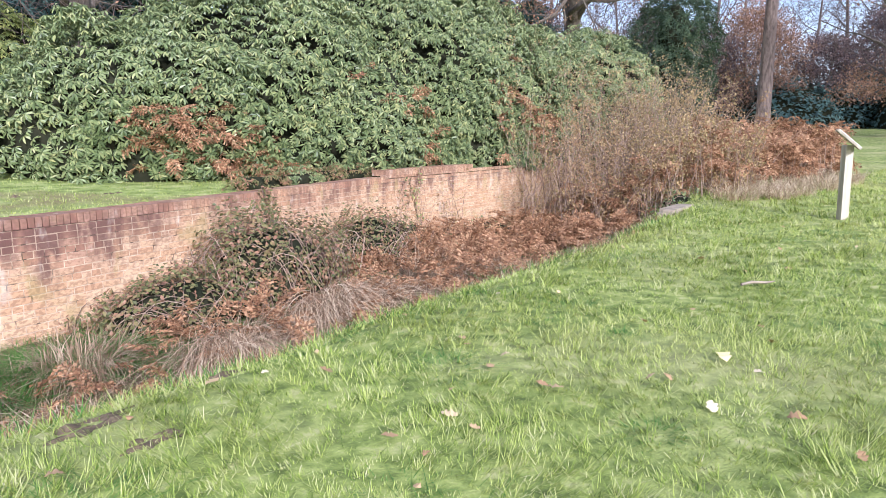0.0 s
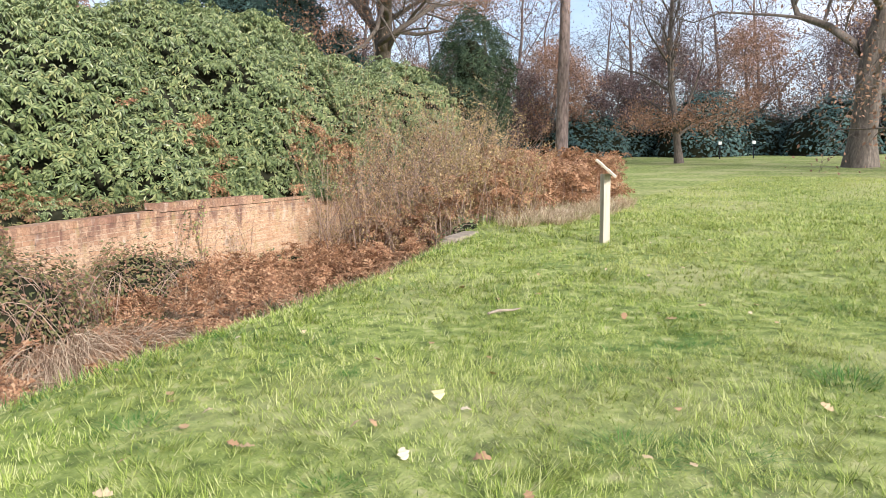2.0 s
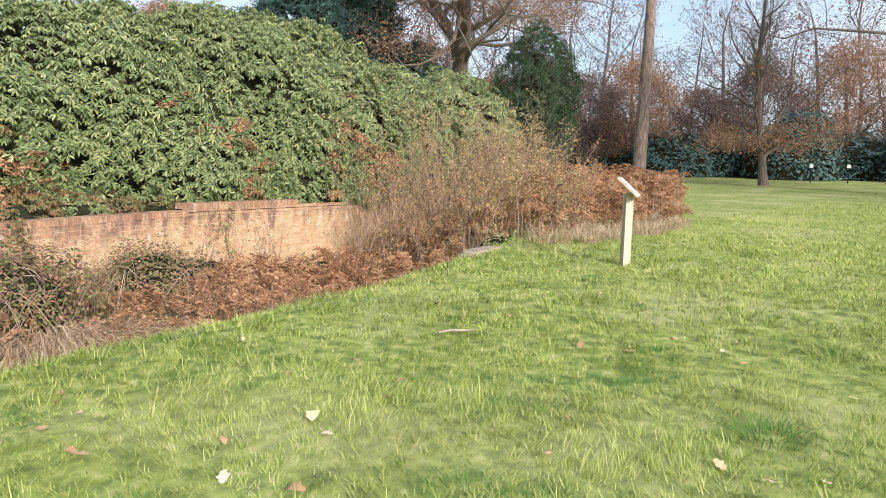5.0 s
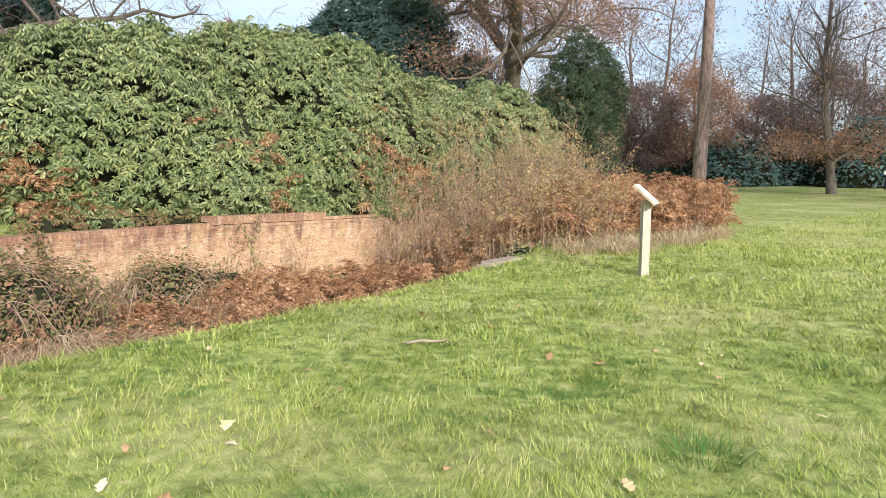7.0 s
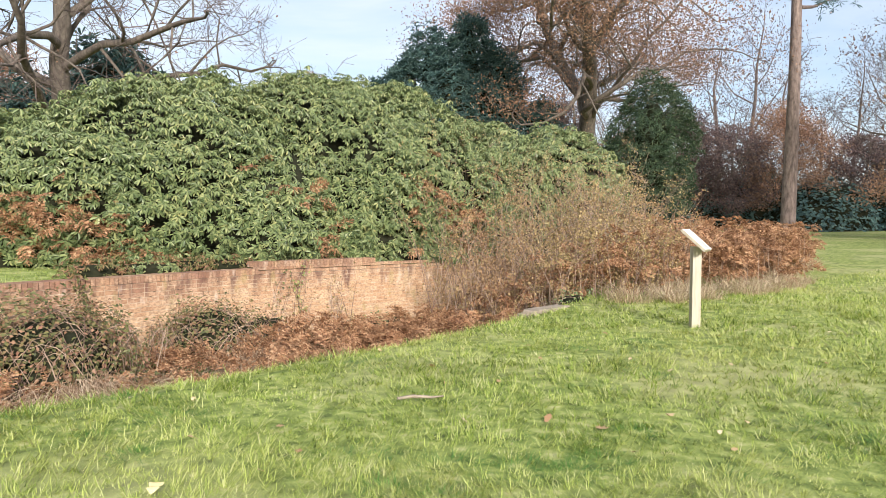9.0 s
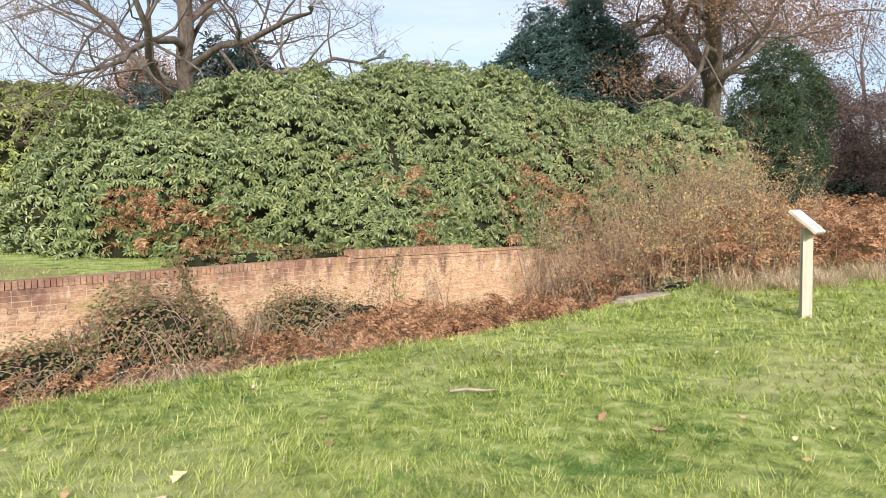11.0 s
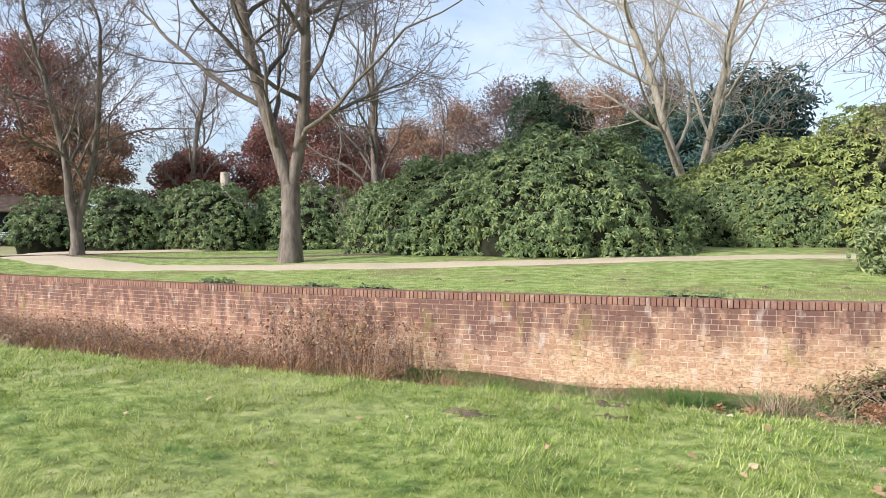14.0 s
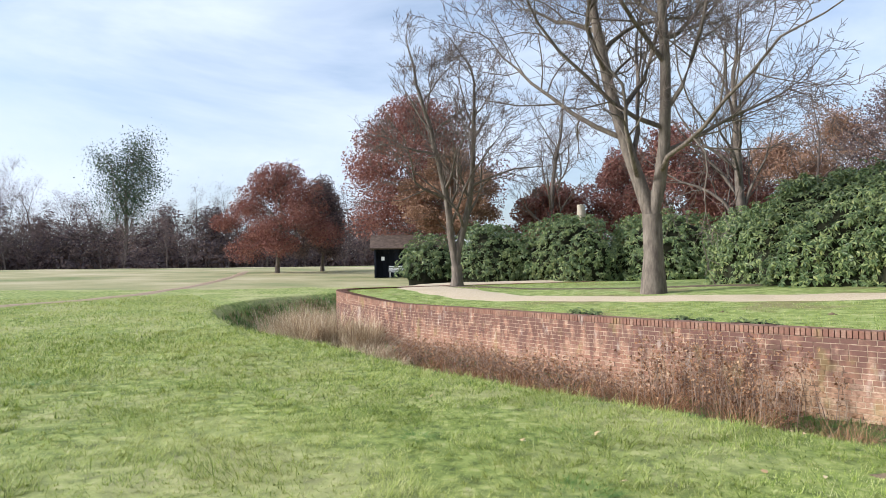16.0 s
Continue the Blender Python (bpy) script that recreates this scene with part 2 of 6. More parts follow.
GRAVEL = material("sandy_gravel", [(0.3, (0.46, 0.35, 0.23)), (0.5, (0.58, 0.47, 0.33)), (0.7, (0.68, 0.58, 0.43))], 30, 6, 0.95, 0.5, 120, big=(0.7, (0.46, 0.37, 0.24), 0.5, 0.7, 0.6))
SOIL = material("damp_dark_soil", [(0.3, (0.06, 0.045, 0.03)), (0.7, (0.19, 0.14, 0.09))], 12, 6, 0.95, 0.8, 40)
SIGNWOOD = material("weathered_oak_post", [(0.3, (0.34, 0.29, 0.22)), (0.6, (0.50, 0.45, 0.36)), (0.8, (0.62, 0.57, 0.48))], 14, 5, 0.75, 0.3, 60, stretch_z=0.08)
PANEL = material("pale_sign_panel", [(0.35, (0.70, 0.70, 0.68)), (0.65, (0.80, 0.80, 0.78))], 8, 4, 0.35, 0.05, 50)
INK = material("faded_print", [(0.3, (0.35, 0.38, 0.36)), (0.7, (0.5, 0.52, 0.5))], 30, 3, 0.5)
DARKWOOD = material("black_stained_boards", [(0.3, (0.010, 0.012, 0.018)), (0.7, (0.028, 0.030, 0.042))], 4, 5, 0.9, 0.3, 30, stretch_z=0.1, spec=0.15)
ROOFMAT = material("old_roof_shingles", [(0.3, (0.07, 0.05, 0.042)), (0.7, (0.16, 0.115, 0.09))], 3, 5, 0.9, 0.4, 12)
WHITE = material("white_paint", [(0.3, (0.7, 0.7, 0.68)), (0.7, (0.8, 0.8, 0.79))], 10, 3, 0.6)
PLANK = material("weathered_grey_timber", [(0.3, (0.20, 0.16, 0.12)), (0.7, (0.42, 0.35, 0.27))], 8, 5, 0.85, 0.4, 40)
FALLEN = material("fallen_leaf_tan", [(0.1, (0.33, 0.19, 0.10)), (0.4, (0.50, 0.35, 0.19)), (0.7, (0.58, 0.44, 0.27)), (0.9, (0.68, 0.58, 0.42))], 20, 3, 0.65, obj_random=0.75, coords="object")

FALLEN_PALE = material("pale_yellow_leaf", [(0.3, (0.62, 0.50, 0.22)), (0.7, (0.72, 0.62, 0.36))], 25, 3, 0.6, coords="object")


def brick_material(name, mortar=False):
    """Buff and red bricks, weathered dark below the coping, with pale bloom and dark runs."""
    m = bpy.data.materials.new(name)
    m.use_nodes = True
    n, l = m.node_tree.nodes, m.node_tree.links
    n.clear()
    out, bsdf = n.new("ShaderNodeOutputMaterial"), n.new("ShaderNodeBsdfPrincipled")
    bsdf.inputs["Roughness"].default_value, bsdf.inputs["Specular IOR Level"].default_value = 0.9, 0.2
    geo, info, sep = n.new("ShaderNodeNewGeometry"), n.new("ShaderNodeObjectInfo"), n.new("ShaderNodeSeparateXYZ")
    l.new(geo.outputs["Position"], sep.inputs[0])

    def noise_at(scale, stretch, detail=4):
        mp, t = n.new("ShaderNodeMapping"), n.new("ShaderNodeTexNoise")
        mp.inputs["Scale"].default_value = stretch
        t.inputs["Scale"].default_value, t.inputs["Detail"].default_value = scale, detail
        l.new(geo.outputs["Position"], mp.inputs["Vector"])
        l.new(mp.outputs["Vector"], t.inputs["Vector"])
        return t.outputs["Fac"]

    def calc(op, a, b):
        k = n.new("ShaderNodeMath")
        k.operation = op
        for i, v in enumerate((a, b)):
            if isinstance(v, (int, float)):
                k.inputs[i].default_value = v
            else:
                l.new(v, k.inputs[i])
        return k.outputs[0]

    def ramp(fac, stops):
        r = n.new("ShaderNodeValToRGB")
        while len(r.color_ramp.elements) < len(stops):
            r.color_ramp.elements.new(0.5)
        for e, (p, c) in zip(r.color_ramp.elements, stops):
            e.position, e.color = p, (*c, 1)
        l.new(fac, r.inputs["Fac"])
        return r.outputs["Color"]

    def mix(fac, a, b):
        k = n.new("ShaderNodeMix")
        k.data_type = "RGBA"
        for i, v in ((0, fac), (6, a), (7, b)):
            if isinstance(v, tuple):
                k.inputs[i].default_value = (*v, 1)
            elif isinstance(v, (int, float)):
                k.inputs[i].default_value = v
            else:
                l.new(v, k.inputs[i])
        return k.outputs[2]

    def span(v, lo, hi, top=1.0):
        r = n.new("ShaderNodeMapRange")
        r.interpolation_type = "SMOOTHSTEP"
        r.inputs[1].default_value, r.inputs[2].default_value, r.inputs[4].default_value = lo, hi, top
        l.new(v, r.inputs[0])
        return r.outputs[0]

    if mortar:
        colour = ramp(noise_at(8, (1, 1, 1), 6), [(0.34, (0.10, 0.07, 0.05)), (0.43, (0.40, 0.29, 0.20)), (0.66, (0.62, 0.49, 0.36))])
    else:
        pick = calc("FRACT", calc("ADD", geo.outputs["Random Per Island"], info.outputs["Random"]), 0.0)
        red = ramp(pick, [(0.0, (0.28, 0.135, 0.095)), (0.45, (0.36, 0.195, 0.14)), (0.8, (0.41, 0.24, 0.17)), (1.0, (0.46, 0.30, 0.22))])
        buff = ramp(pick, [(0.0, (0.50, 0.305, 0.18)), (0.5, (0.56, 0.37, 0.225)), (1.0, (0.61, 0.43, 0.28))])
        # redder bricks in the far left stretch and under the coping, buff ones low down and to the right
        tone = calc("ADD", calc("MULTIPLY", sep.outputs["X"], 0.075), calc("MULTIPLY", sep.outputs["Z"], -0.75))
        tone = calc("ADD", tone, calc("MULTIPLY", noise_at(0.9, (1, 1, 1.2)), 1.5))
        colour = mix(span(tone, 0.1, 0.95), red, buff)
        colour = mix(calc("MULTIPLY", span(noise_at(22, (1, 1, 1.6), 7), 0.42, 0.6), 0.6), colour, (0.25, 0.15, 0.095))
    # dark weathering under the coping, running down in streaks
    # the eastern stretch is cleaner than the rest
    run = calc("ADD", sep.outputs["Z"], calc("MULTIPLY", noise_at(4.2, (1, 1, 0.12), 5), 1.9))
    run = calc("SUBTRACT", run, span(sep.outputs["X"], -6.0, 1.5, 0.5))
    dark = calc("MULTIPLY", span(run, 0.60, 1.18), span(noise_at(7, (1, 1, 0.5)), 0.28, 0.52))
    dark = calc("MULTIPLY", dark, calc("SUBTRACT", 1.0, span(sep.outputs["Z"], 0.47, 0.49, 0.45)))
    colour = mix(calc("MULTIPLY", dark, 0.42 if mortar else 0.88), colour, (0.125, 0.066, 0.056))
    bloom = span(noise_at(5, (1, 1, 0.45), 7), 0.60, 0.72)
    colour = mix(calc("MULTIPLY", bloom, 0.38), colour, (0.62, 0.55, 0.48))
    moss = calc("MULTIPLY", span(noise_at(3, (1, 1, 0.6)), 0.58, 0.7), 0.35)
    colour = mix(moss, colour, (0.28, 0.24, 0.08))
    l.new(colour, bsdf.inputs["Base Color"])
    b = n.new("ShaderNodeBump")
    b.inputs["Strength"].default_value, b.inputs["Distance"].default_value = 0.5, 0.01
    l.new(noise_at(70, (1, 1, 1), 5), b.inputs["Height"])
    l.new(b.outputs["Normal"], bsdf.inputs["Normal"])
    l.new(bsdf.outputs["BSDF"], out.inputs["Surface"])
    return m


BRICK, MORTAR = brick_material("weathered_brick"), brick_material("lime_mortar", True)

LITTER = material("ditch_litter_and_moss", [(0.25, (0.04, 0.028, 0.018)), (0.45, (0.14, 0.09, 0.055)), (0.6, (0.13, 0.14, 0.05)), (0.8, (0.30, 0.22, 0.14))], 11, 9, 0.95, 1.0, 40, big=(1.1, (0.12, 0.15, 0.04), 0.5, 0.64, 0.6))
# ---- the lie of the land ----
WALL = np.array([(-26.5, 22.0), (-25.8, 16.0), (-25.0, 11.0), (-24.6, 8.6), (-23.9, 7.25), (-22.6, 6.75), (-20.0, 7.0), (-16.4, 7.42), (-11.1, 7.92), (-8.06, 8.45), (-4.78, 9.25),
                 (-2.73, 9.8), (-0.87, 10.5), (0.98, 11.35), (4.07, 12.72), (6.9, 13.45), (10.0, 14.2), (13.0, 15.6)])
EDGE = np.array([(-38, 26), (-35.5, 14.0), (-31.5, 6.6), (-26.5, 3.4), (-20.7, 2.75), (-15.5, 3.35), (-10.7, 3.7), (-8.0, 4.12), (-5.8, 4.7), (-4.1, 5.2), (-2.7, 5.45), (-1.7, 5.65), (-0.4, 6.05),
                 (1.1, 6.45), (2.84, 6.75), (4.4, 7.05), (6.5, 7.95), (8.2, 8.75), (10.5, 10.2), (13.0, 13.0), (14.0, 15.6)])


def smooth_line(p, n=12):
    """A Catmull-Rom curve through p."""
    q = np.vstack([2 * p[0] - p[1], p, 2 * p[-1] - p[-2]])
    u = (np.arange(n) / n)[:, None]
    out = [0.5 * (2 * b + (c - a) * u + (2 * a - 5 * b + 4 * c - d) * u ** 2 + (3 * b - a - 3 * c + d) * u ** 3) for a, b, c, d in zip(q, q[1:], q[2:], q[3:])]
    return np.vstack(out + [p[-1:]])


WALL_C, EDGE_C = smooth_line(WALL, 10), smooth_line(EDGE, 8)


def line_dist(x, y, line):
    best = np.full(np.shape(x), 1e9)
    for a, b in zip(line, line[1:]):
        d = b - a
        u = np.clip(((x - a[0]) * d[0] + (y - a[1]) * d[1]) / (d @ d), 0, 1)
        best = np.minimum(best, np.hypot(x - a[0] - u * d[0], y - a[1] - u * d[1]))
    return best


def inside(x, y, poly):
    hit = np.zeros(np.shape(x), bool)
    for a, b in zip(poly, np.roll(poly, -1, axis=0)):
        if a[1] != b[1]:
            hit ^= ((a[1] > y) != (b[1] > y)) & (x < (b[0] - a[0]) * (y - a[1]) / (b[1] - a[1]) + a[0])
    return hit


def smoothstep(a, b, v):
    u = np.clip((v - a) / (b - a), 0, 1)
    return u * u * (3 - 2 * u)


TERRACE_EDGE = np.vstack([[(-30, 60)], WALL_C, [(20, 17.5), (30, 24), (36, 60)]])
DITCH = np.vstack([EDGE_C, WALL_C[::-1]])


def lawn_h(x, y):
    r = np.hypot(x, y)
    z = 0.024 * np.clip(r - 17, 0, 90) + 0.025 * np.sin(x * 0.9 + 1) * np.sin(y * 0.7) + 0.05 * smoothstep(2, 9, np.abs(x))
    return z + 0.35 * smoothstep(40, 120, r)


def wall_top(x):
    """Height of the top of the coping."""
    return 0.585 + 0.33 * smoothstep(-18, -24.5, x) + np.where((x > 4.07), 0.115, 0.0)


def wall_foot(x):
    return -0.66 + 0.16 * smoothstep(-16, -24, x) - 0.12 * smoothstep(4, 7, x)


def ground_h(x, y):
    x, y = np.asarray(x, float), np.asarray(y, float)
    z = lawn_h(x, y)
    dw, de = line_dist(x, y, WALL_C), line_dist(x, y, EDGE_C)
    u = de / np.maximum(de + dw, 1e-6)
    foot = wall_foot(x) + 0.06 * np.sin(x * 1.7) * np.sin(y * 2.3)
    sunk = z + (foot - z) * smoothstep(-0.05, 0.42 - 0.2 * smoothstep(-15, -20, x), u) - 0.25 * smoothstep(-17, -22, x) * np.sin(np.pi * u) - 0.12 * np.sin(np.pi * smoothstep(0.1, 1.0, u))
    z = np.where(inside(x, y, DITCH), sunk, z - 0.0)
    return np.where(inside(x, y, TERRACE_EDGE), -0.9, z)


def terrace_h(x, y):
    x, y = np.asarray(x, float), np.asarray(y, float)
    d = line_dist(x, y, WALL_C)
    return wall_top(np.minimum(x, 4.0)) - 0.075 + 0.045 * np.clip(d, 0, 14) + 0.012 * np.clip(d - 14, 0, 60) + 0.015 * np.sin(x * 1.3) * np.sin(y * 1.1)


# ---- ground, terrace, path ----
def grid_mesh(name, xs, ys, height, keep=None):
    gx, gy = np.meshgrid(xs, ys, indexing="ij")
    v = np.stack([gx, gy, height(gx, gy)], -1).reshape(-1, 3)
    i, j = np.meshgrid(np.arange(len(xs) - 1), np.arange(len(ys) - 1), indexing="ij")
    w = len(ys)
    q = np.stack([i * w + j, (i + 1) * w + j, (i + 1) * w + j + 1, i * w + j + 1], -1).reshape(-1, 4)
    if keep is not None:
        q = q[keep(v[q].mean(1))]
    return mesh_np(name, v, q, smooth=True)


def spaced(lo, hi, a, b, step, n):
    """Coordinates with a fine step between a and b and coarser ones out to lo and hi."""
    out = np.geomspace(1, 1 + (hi - b), n)
    left = np.geomspace(1, 1 + (a - lo), n)
    return np.r_[(a + 1 - left)[::-1][:-1], np.arange(a, b, step), b + out - 1]


ground = new("ground", grid_mesh("ground", spaced(-900, 900, -36, 15, 0.22, 40), spaced(-900, 900, -2, 17, 0.18, 40), ground_h))
ground.data.materials.append(LAWN)
ground.data.materials.append(LITTER)
mid = np.zeros(len(ground.data.polygons) * 3, np.float32)
ground.data.polygons.foreach_get("center", mid)
mid = mid.reshape(-1, 3)
deep = inside(mid[:, 0], mid[:, 1], DITCH) & (line_dist(mid[:, 0], mid[:, 1], EDGE_C) > 0.55 + 0.25 * np.sin(mid[:, 0] * 2.1) + 0.6 * smoothstep(-12, -18, mid[:, 0]))
ground.data.materials.append(FIELD)
dry = (mid[:, 0] < -44 + 0.35 * mid[:, 1]) & ~deep
ground.data.polygons.foreach_set("material_index", (deep + 2 * dry).astype(np.int32))
tagged(ground, "mown autumn lawn with straw-coloured patches falling into a ditch", "ground", kind="structure")

CENTRE = np.array((-2.0, 48.0))


def terrace_mesh():
    ring = smooth_line(TERRACE_EDGE[::1], 1)
    back = CENTRE - ring
    inner = ring + unit(back) * 0.17
    steps = np.r_[0, 0.4, 0.9, 1.5, 2.2, 3, 4, 5, 6, 7.5, 9, 11, 13, 16, 20, 25, 31]
    rows = [inner + unit(CENTRE - inner) * np.minimum(s, np.linalg.norm(CENTRE - inner, axis=1, keepdims=True) - 1) for s in steps]
    v = np.array([np.c_[r, terrace_h(r[:, 0], r[:, 1])] for r in rows])
    skirt = v[0].copy()
    skirt[:, 2] = -0.9
    v = np.concatenate([[skirt], v])
    k, n = v.shape[:2]
    i, j = np.meshgrid(np.arange(k - 1), np.arange(n - 1), indexing="ij")
    q = np.stack([i * n + j, i * n + j + 1, (i + 1) * n + j + 1, (i + 1) * n + j], -1).reshape(-1, 4)
    flat = v.reshape(-1, 3)
    c = np.array([[CENTRE[0], CENTRE[1], terrace_h(CENTRE[0], CENTRE[1])]])
    t = np.array([[(k - 1) * n + a, (k - 1) * n + a + 1, k * n] for a in range(n - 1)])
    return mesh_np("terrace", np.r_[flat, c], q, t, smooth=True)


terrace = new("terrace_ground", terrace_mesh())
terrace.data.materials.append(TURF)
tagged(terrace, "raised grass terrace with worn mossy patches behind the wall", "ground", kind="structure")

PATH_C = smooth_line(np.array([(-27.5, 22), (-27.6, 16.5), (-26.3, 12.2), (-23.6, 10.1), (-20.5, 9.9), (-16.5, 10.8), (-12.6, 12.6), (-9.2, 15.0), (-5.8, 18.0), (-2.2, 20.4), (3, 22.5)]), 8)
PATH_W = np.interp(np.arange(len(PATH_C)), [0, 20, 34, 80], [2.2, 2.4, 2.0, 1.5])


def ribbon(name, line, width, height, lift, cells=5):
    d = unit(np.gradient(line, axis=0))
    side = np.stack([-d[:, 1], d[:, 0]], -1)
    u = np.linspace(-0.5, 0.5, cells)
    wob = 1 + 0.10 * np.sin(np.arange(len(line)) * 1.7)[:, None, None]
    p = line[:, None] + side[:, None] * (u[None, :, None] * np.asarray(width).reshape(-1, 1, 1) * wob)
    z = height(p[..., 0], p[..., 1]) + lift * (1 - (2 * u[None]) ** 4) - 0.012
    v = np.concatenate([p, z[..., None]], -1)
    n, k = v.shape[:2]
    i, j = np.meshgrid(np.arange(n - 1), np.arange(k - 1), indexing="ij")
    q = np.stack([i * k + j, (i + 1) * k + j, (i + 1) * k + j + 1, i * k + j + 1], -1)
    return mesh_np(name, v.reshape(-1, 3), q.reshape(-1, 4), smooth=True)


path = new("pavement_path", ribbon("path", PATH_C, PATH_W, terrace_h, 0.045, 7))
path.data.materials.append(GRAVEL)
tagged(path, "sandy gravel footpath curving along the terrace", "path", kind="structure")
side_path = new("pavement_branch", ribbon("path", smooth_line(np.array([(-24.0, 10.9), (-20.5, 12.6), (-16.5, 15.6), (-12.6, 18.2)]), 8), 0.7, terrace_h, 0.04, 7))
side_path.data.materials.append(SOIL)
tagged(side_path, "narrow trodden earth path branching over the terrace", "path", kind="structure")
track = new("pavement_track", ribbon("track", smooth_line(np.array([(-27, -6), (-31, -3.6), (-36, 0.2), (-45, 4.2), (-62, 9.5), (-80, 14)]), 8), 0.9, lambda x, y: ground_h(x, y), 0.05, 5))
track.data.materials.append(STRAW)
tagged(track, "worn pale track across the far field", "path", kind="structure")

# ---- the brick wall ----
def along(line, step):
    """Points and directions at even steps along a line."""
    seg = np.hypot(*np.diff(line, axis=0).T)
    s = np.r_[0, np.cumsum(seg)]
    at = np.arange(0, s[-1], step)
    return at, np.stack([np.interp(at, s, line[:, 0]), np.interp(at, s, line[:, 1])], -1), s


WALL_S = np.r_[0, np.cumsum(np.hypot(*np.diff(WALL_C, axis=0).T))]


def wall_at(s):
    p = np.stack([np.interp(s, WALL_S, WALL_C[:, 0]), np.interp(s, WALL_S, WALL_C[:, 1])], -1)
    e = 0.15
    a = np.stack([np.interp(s - e, WALL_S, WALL_C[:, 0]), np.interp(s - e, WALL_S, WALL_C[:, 1])], -1)
    b = np.stack([np.interp(s + e, WALL_S, WALL_C[:, 0]), np.interp(s + e, WALL_S, WALL_C[:, 1])], -1)
    return p, unit(b - a)


def s_of_x(x):
    k = np.argmin(np.abs(WALL_C[:, 0] - x) + (WALL_C[:, 1] > 16) * 50)
    return WALL_S[k]


S_STEP = float(np.interp(4.07, WALL_C[60:, 0], WALL_S[60:]))
S_STEP2 = float(np.interp(6.95, WALL_C[60:, 0], WALL_S[60:]))


def wall_core():
    s = np.arange(0.0, WALL_S[-1], 0.25)
    p, d = wall_at(s)
    nrm = np.stack([d[:, 1], -d[:, 0]], -1)       # outwards, to the lawn
    top = 0.585 + 0.33 * smoothstep(-18, -24.5, p[:, 0]) - 0.115
    f, b = p + nrm * 0.1608, p - nrm * 0.158
    lo = np.full(len(s), -0.95)
    v = np.stack([np.c_[f, lo], np.c_[f, top], np.c_[b, top], np.c_[b, lo]], 1)
    i, j = np.meshgrid(np.arange(len(s) - 1), np.arange(3), indexing="ij")
    q = np.stack([i * 4 + j, (i + 1) * 4 + j, (i + 1) * 4 + j + 1, i * 4 + j + 1], -1).reshape(-1, 4)
    return mesh_np("mortar", v.reshape(-1, 3), q)


wall = new("wall_1", wall_core())
wall.data.materials.append(MORTAR)
tagged(wall, "long curving weathered brick retaining wall with a brick-on-edge coping", "wall", kind="structure")


def brick_template(length, height, depth, r=0.0035):
    """One brick, its worn front edges taken off: x along the wall, y inwards, z up."""
    a, c = length / 2, height / 2
    v = [(-a, depth, -c), (a, depth, -c), (a, depth, c), (-a, depth, c),
         (-a, r, -c), (a, r, -c), (a, r, c), (-a, r, c),
         (-a + r, 0, -c + r), (a - r, 0, -c + r), (a - r, 0, c - r), (-a + r, 0, c - r)]
    q = [(8, 9, 10, 11)]
    for i in range(4):
        k = (i + 1) % 4
        q += [(4 + i, 4 + k, 8 + k, 8 + i), (i, k, 4 + k, 4 + i)]
    return np.array(v), np.array(q)


STRETCHER, HEADER, SOLDIER = brick_template(0.2135, 0.0640, 0.09, 0.002), brick_template(0.1005, 0.0640, 0.09, 0.002), brick_template(0.064, 0.108, 0.33)
brick_meshes = [mesh_np("brick", *t) for t in (STRETCHER, HEADER, SOLDIER)]
for bm_ in brick_meshes:
    bm_.materials.append(BRICK)

courses = Soup()
nearest = []


def lay(kind, s, z, proud):
    """One brick of the given kind, centred at s along the wall."""
    p, d = wall_at(np.array([s]))
    p, d = p[0], d[0]
    nrm = np.array([d[1], -d[0]])
    lean = rs.normal(0, 0.003)
    tip = rs.normal(0, 0.006)
    rot = np.array([[d[0], -nrm[0], 0], [d[1], -nrm[1], 0], [0, 0, 1]])
    c, k = math.cos(tip), math.sin(tip)
    rot = rot @ np.array([[c, 0, -k], [0, 1, 0], [k, 0, c]])
    c, k = math.cos(lean), math.sin(lean)
    rot = rot @ np.array([[c, -k, 0], [k, c, 0], [0, 0, 1]])
    at = np.array([*(p + nrm * (0.165 + proud + rs.normal(0, 0.0008))), z + rs.normal(0, 0.0015)])
    if -4.3 < p[0] < -0.3 and len(nearest) < 300 and z > -0.62:
        nearest.append((kind, at, rot))
    else:
        courses.stamp(*(STRETCHER, HEADER, SOLDIER)[kind], at[None], rot[None], 1.0)


def lift_at(s):
    p, _ = wall_at(np.array([s]))
    return 0.33 * float(smoothstep(-18, -24.5, p[0, 0]))


PITCH = 0.0745
for row in range(17):
    s, n = 0.1 + rs.uniform(0, 0.2), 0
    while s < WALL_S[-1] - 0.2:
        kind = 1 if (row % 4 == 3) or rs.rand() < 0.16 else 0
        size = 0.111 if kind else 0.224
        z = 0.585 - 0.115 - PITCH * (row + 0.5) + lift_at(s)
        lay(kind, s + size / 2, z, 0.0)
        s += size
# two more courses where the wall steps up
for row in range(2):
    s = S_STEP
    while s < WALL_S[-1] - 0.2:
        kind = 1 if rs.rand() < 0.3 else 0
        size = 0.111 if kind else 0.224
        lay(kind, s + size / 2, 0.47 + PITCH * (row + 0.5), 0.0)
        s += size
s = 0.1
while s < S_STEP2:
    up = 0.125 if s > S_STEP else 0.0
    lay(2, s + 0.035, 0.585 - 0.058 + up + lift_at(s), 0.006)
    s += 0.0745
rest = part("brick_course", courses.mesh("courses"), BRICK, wall)
tagged(rest, "weathered red and buff bricks in worn mortar", kind="stuff")

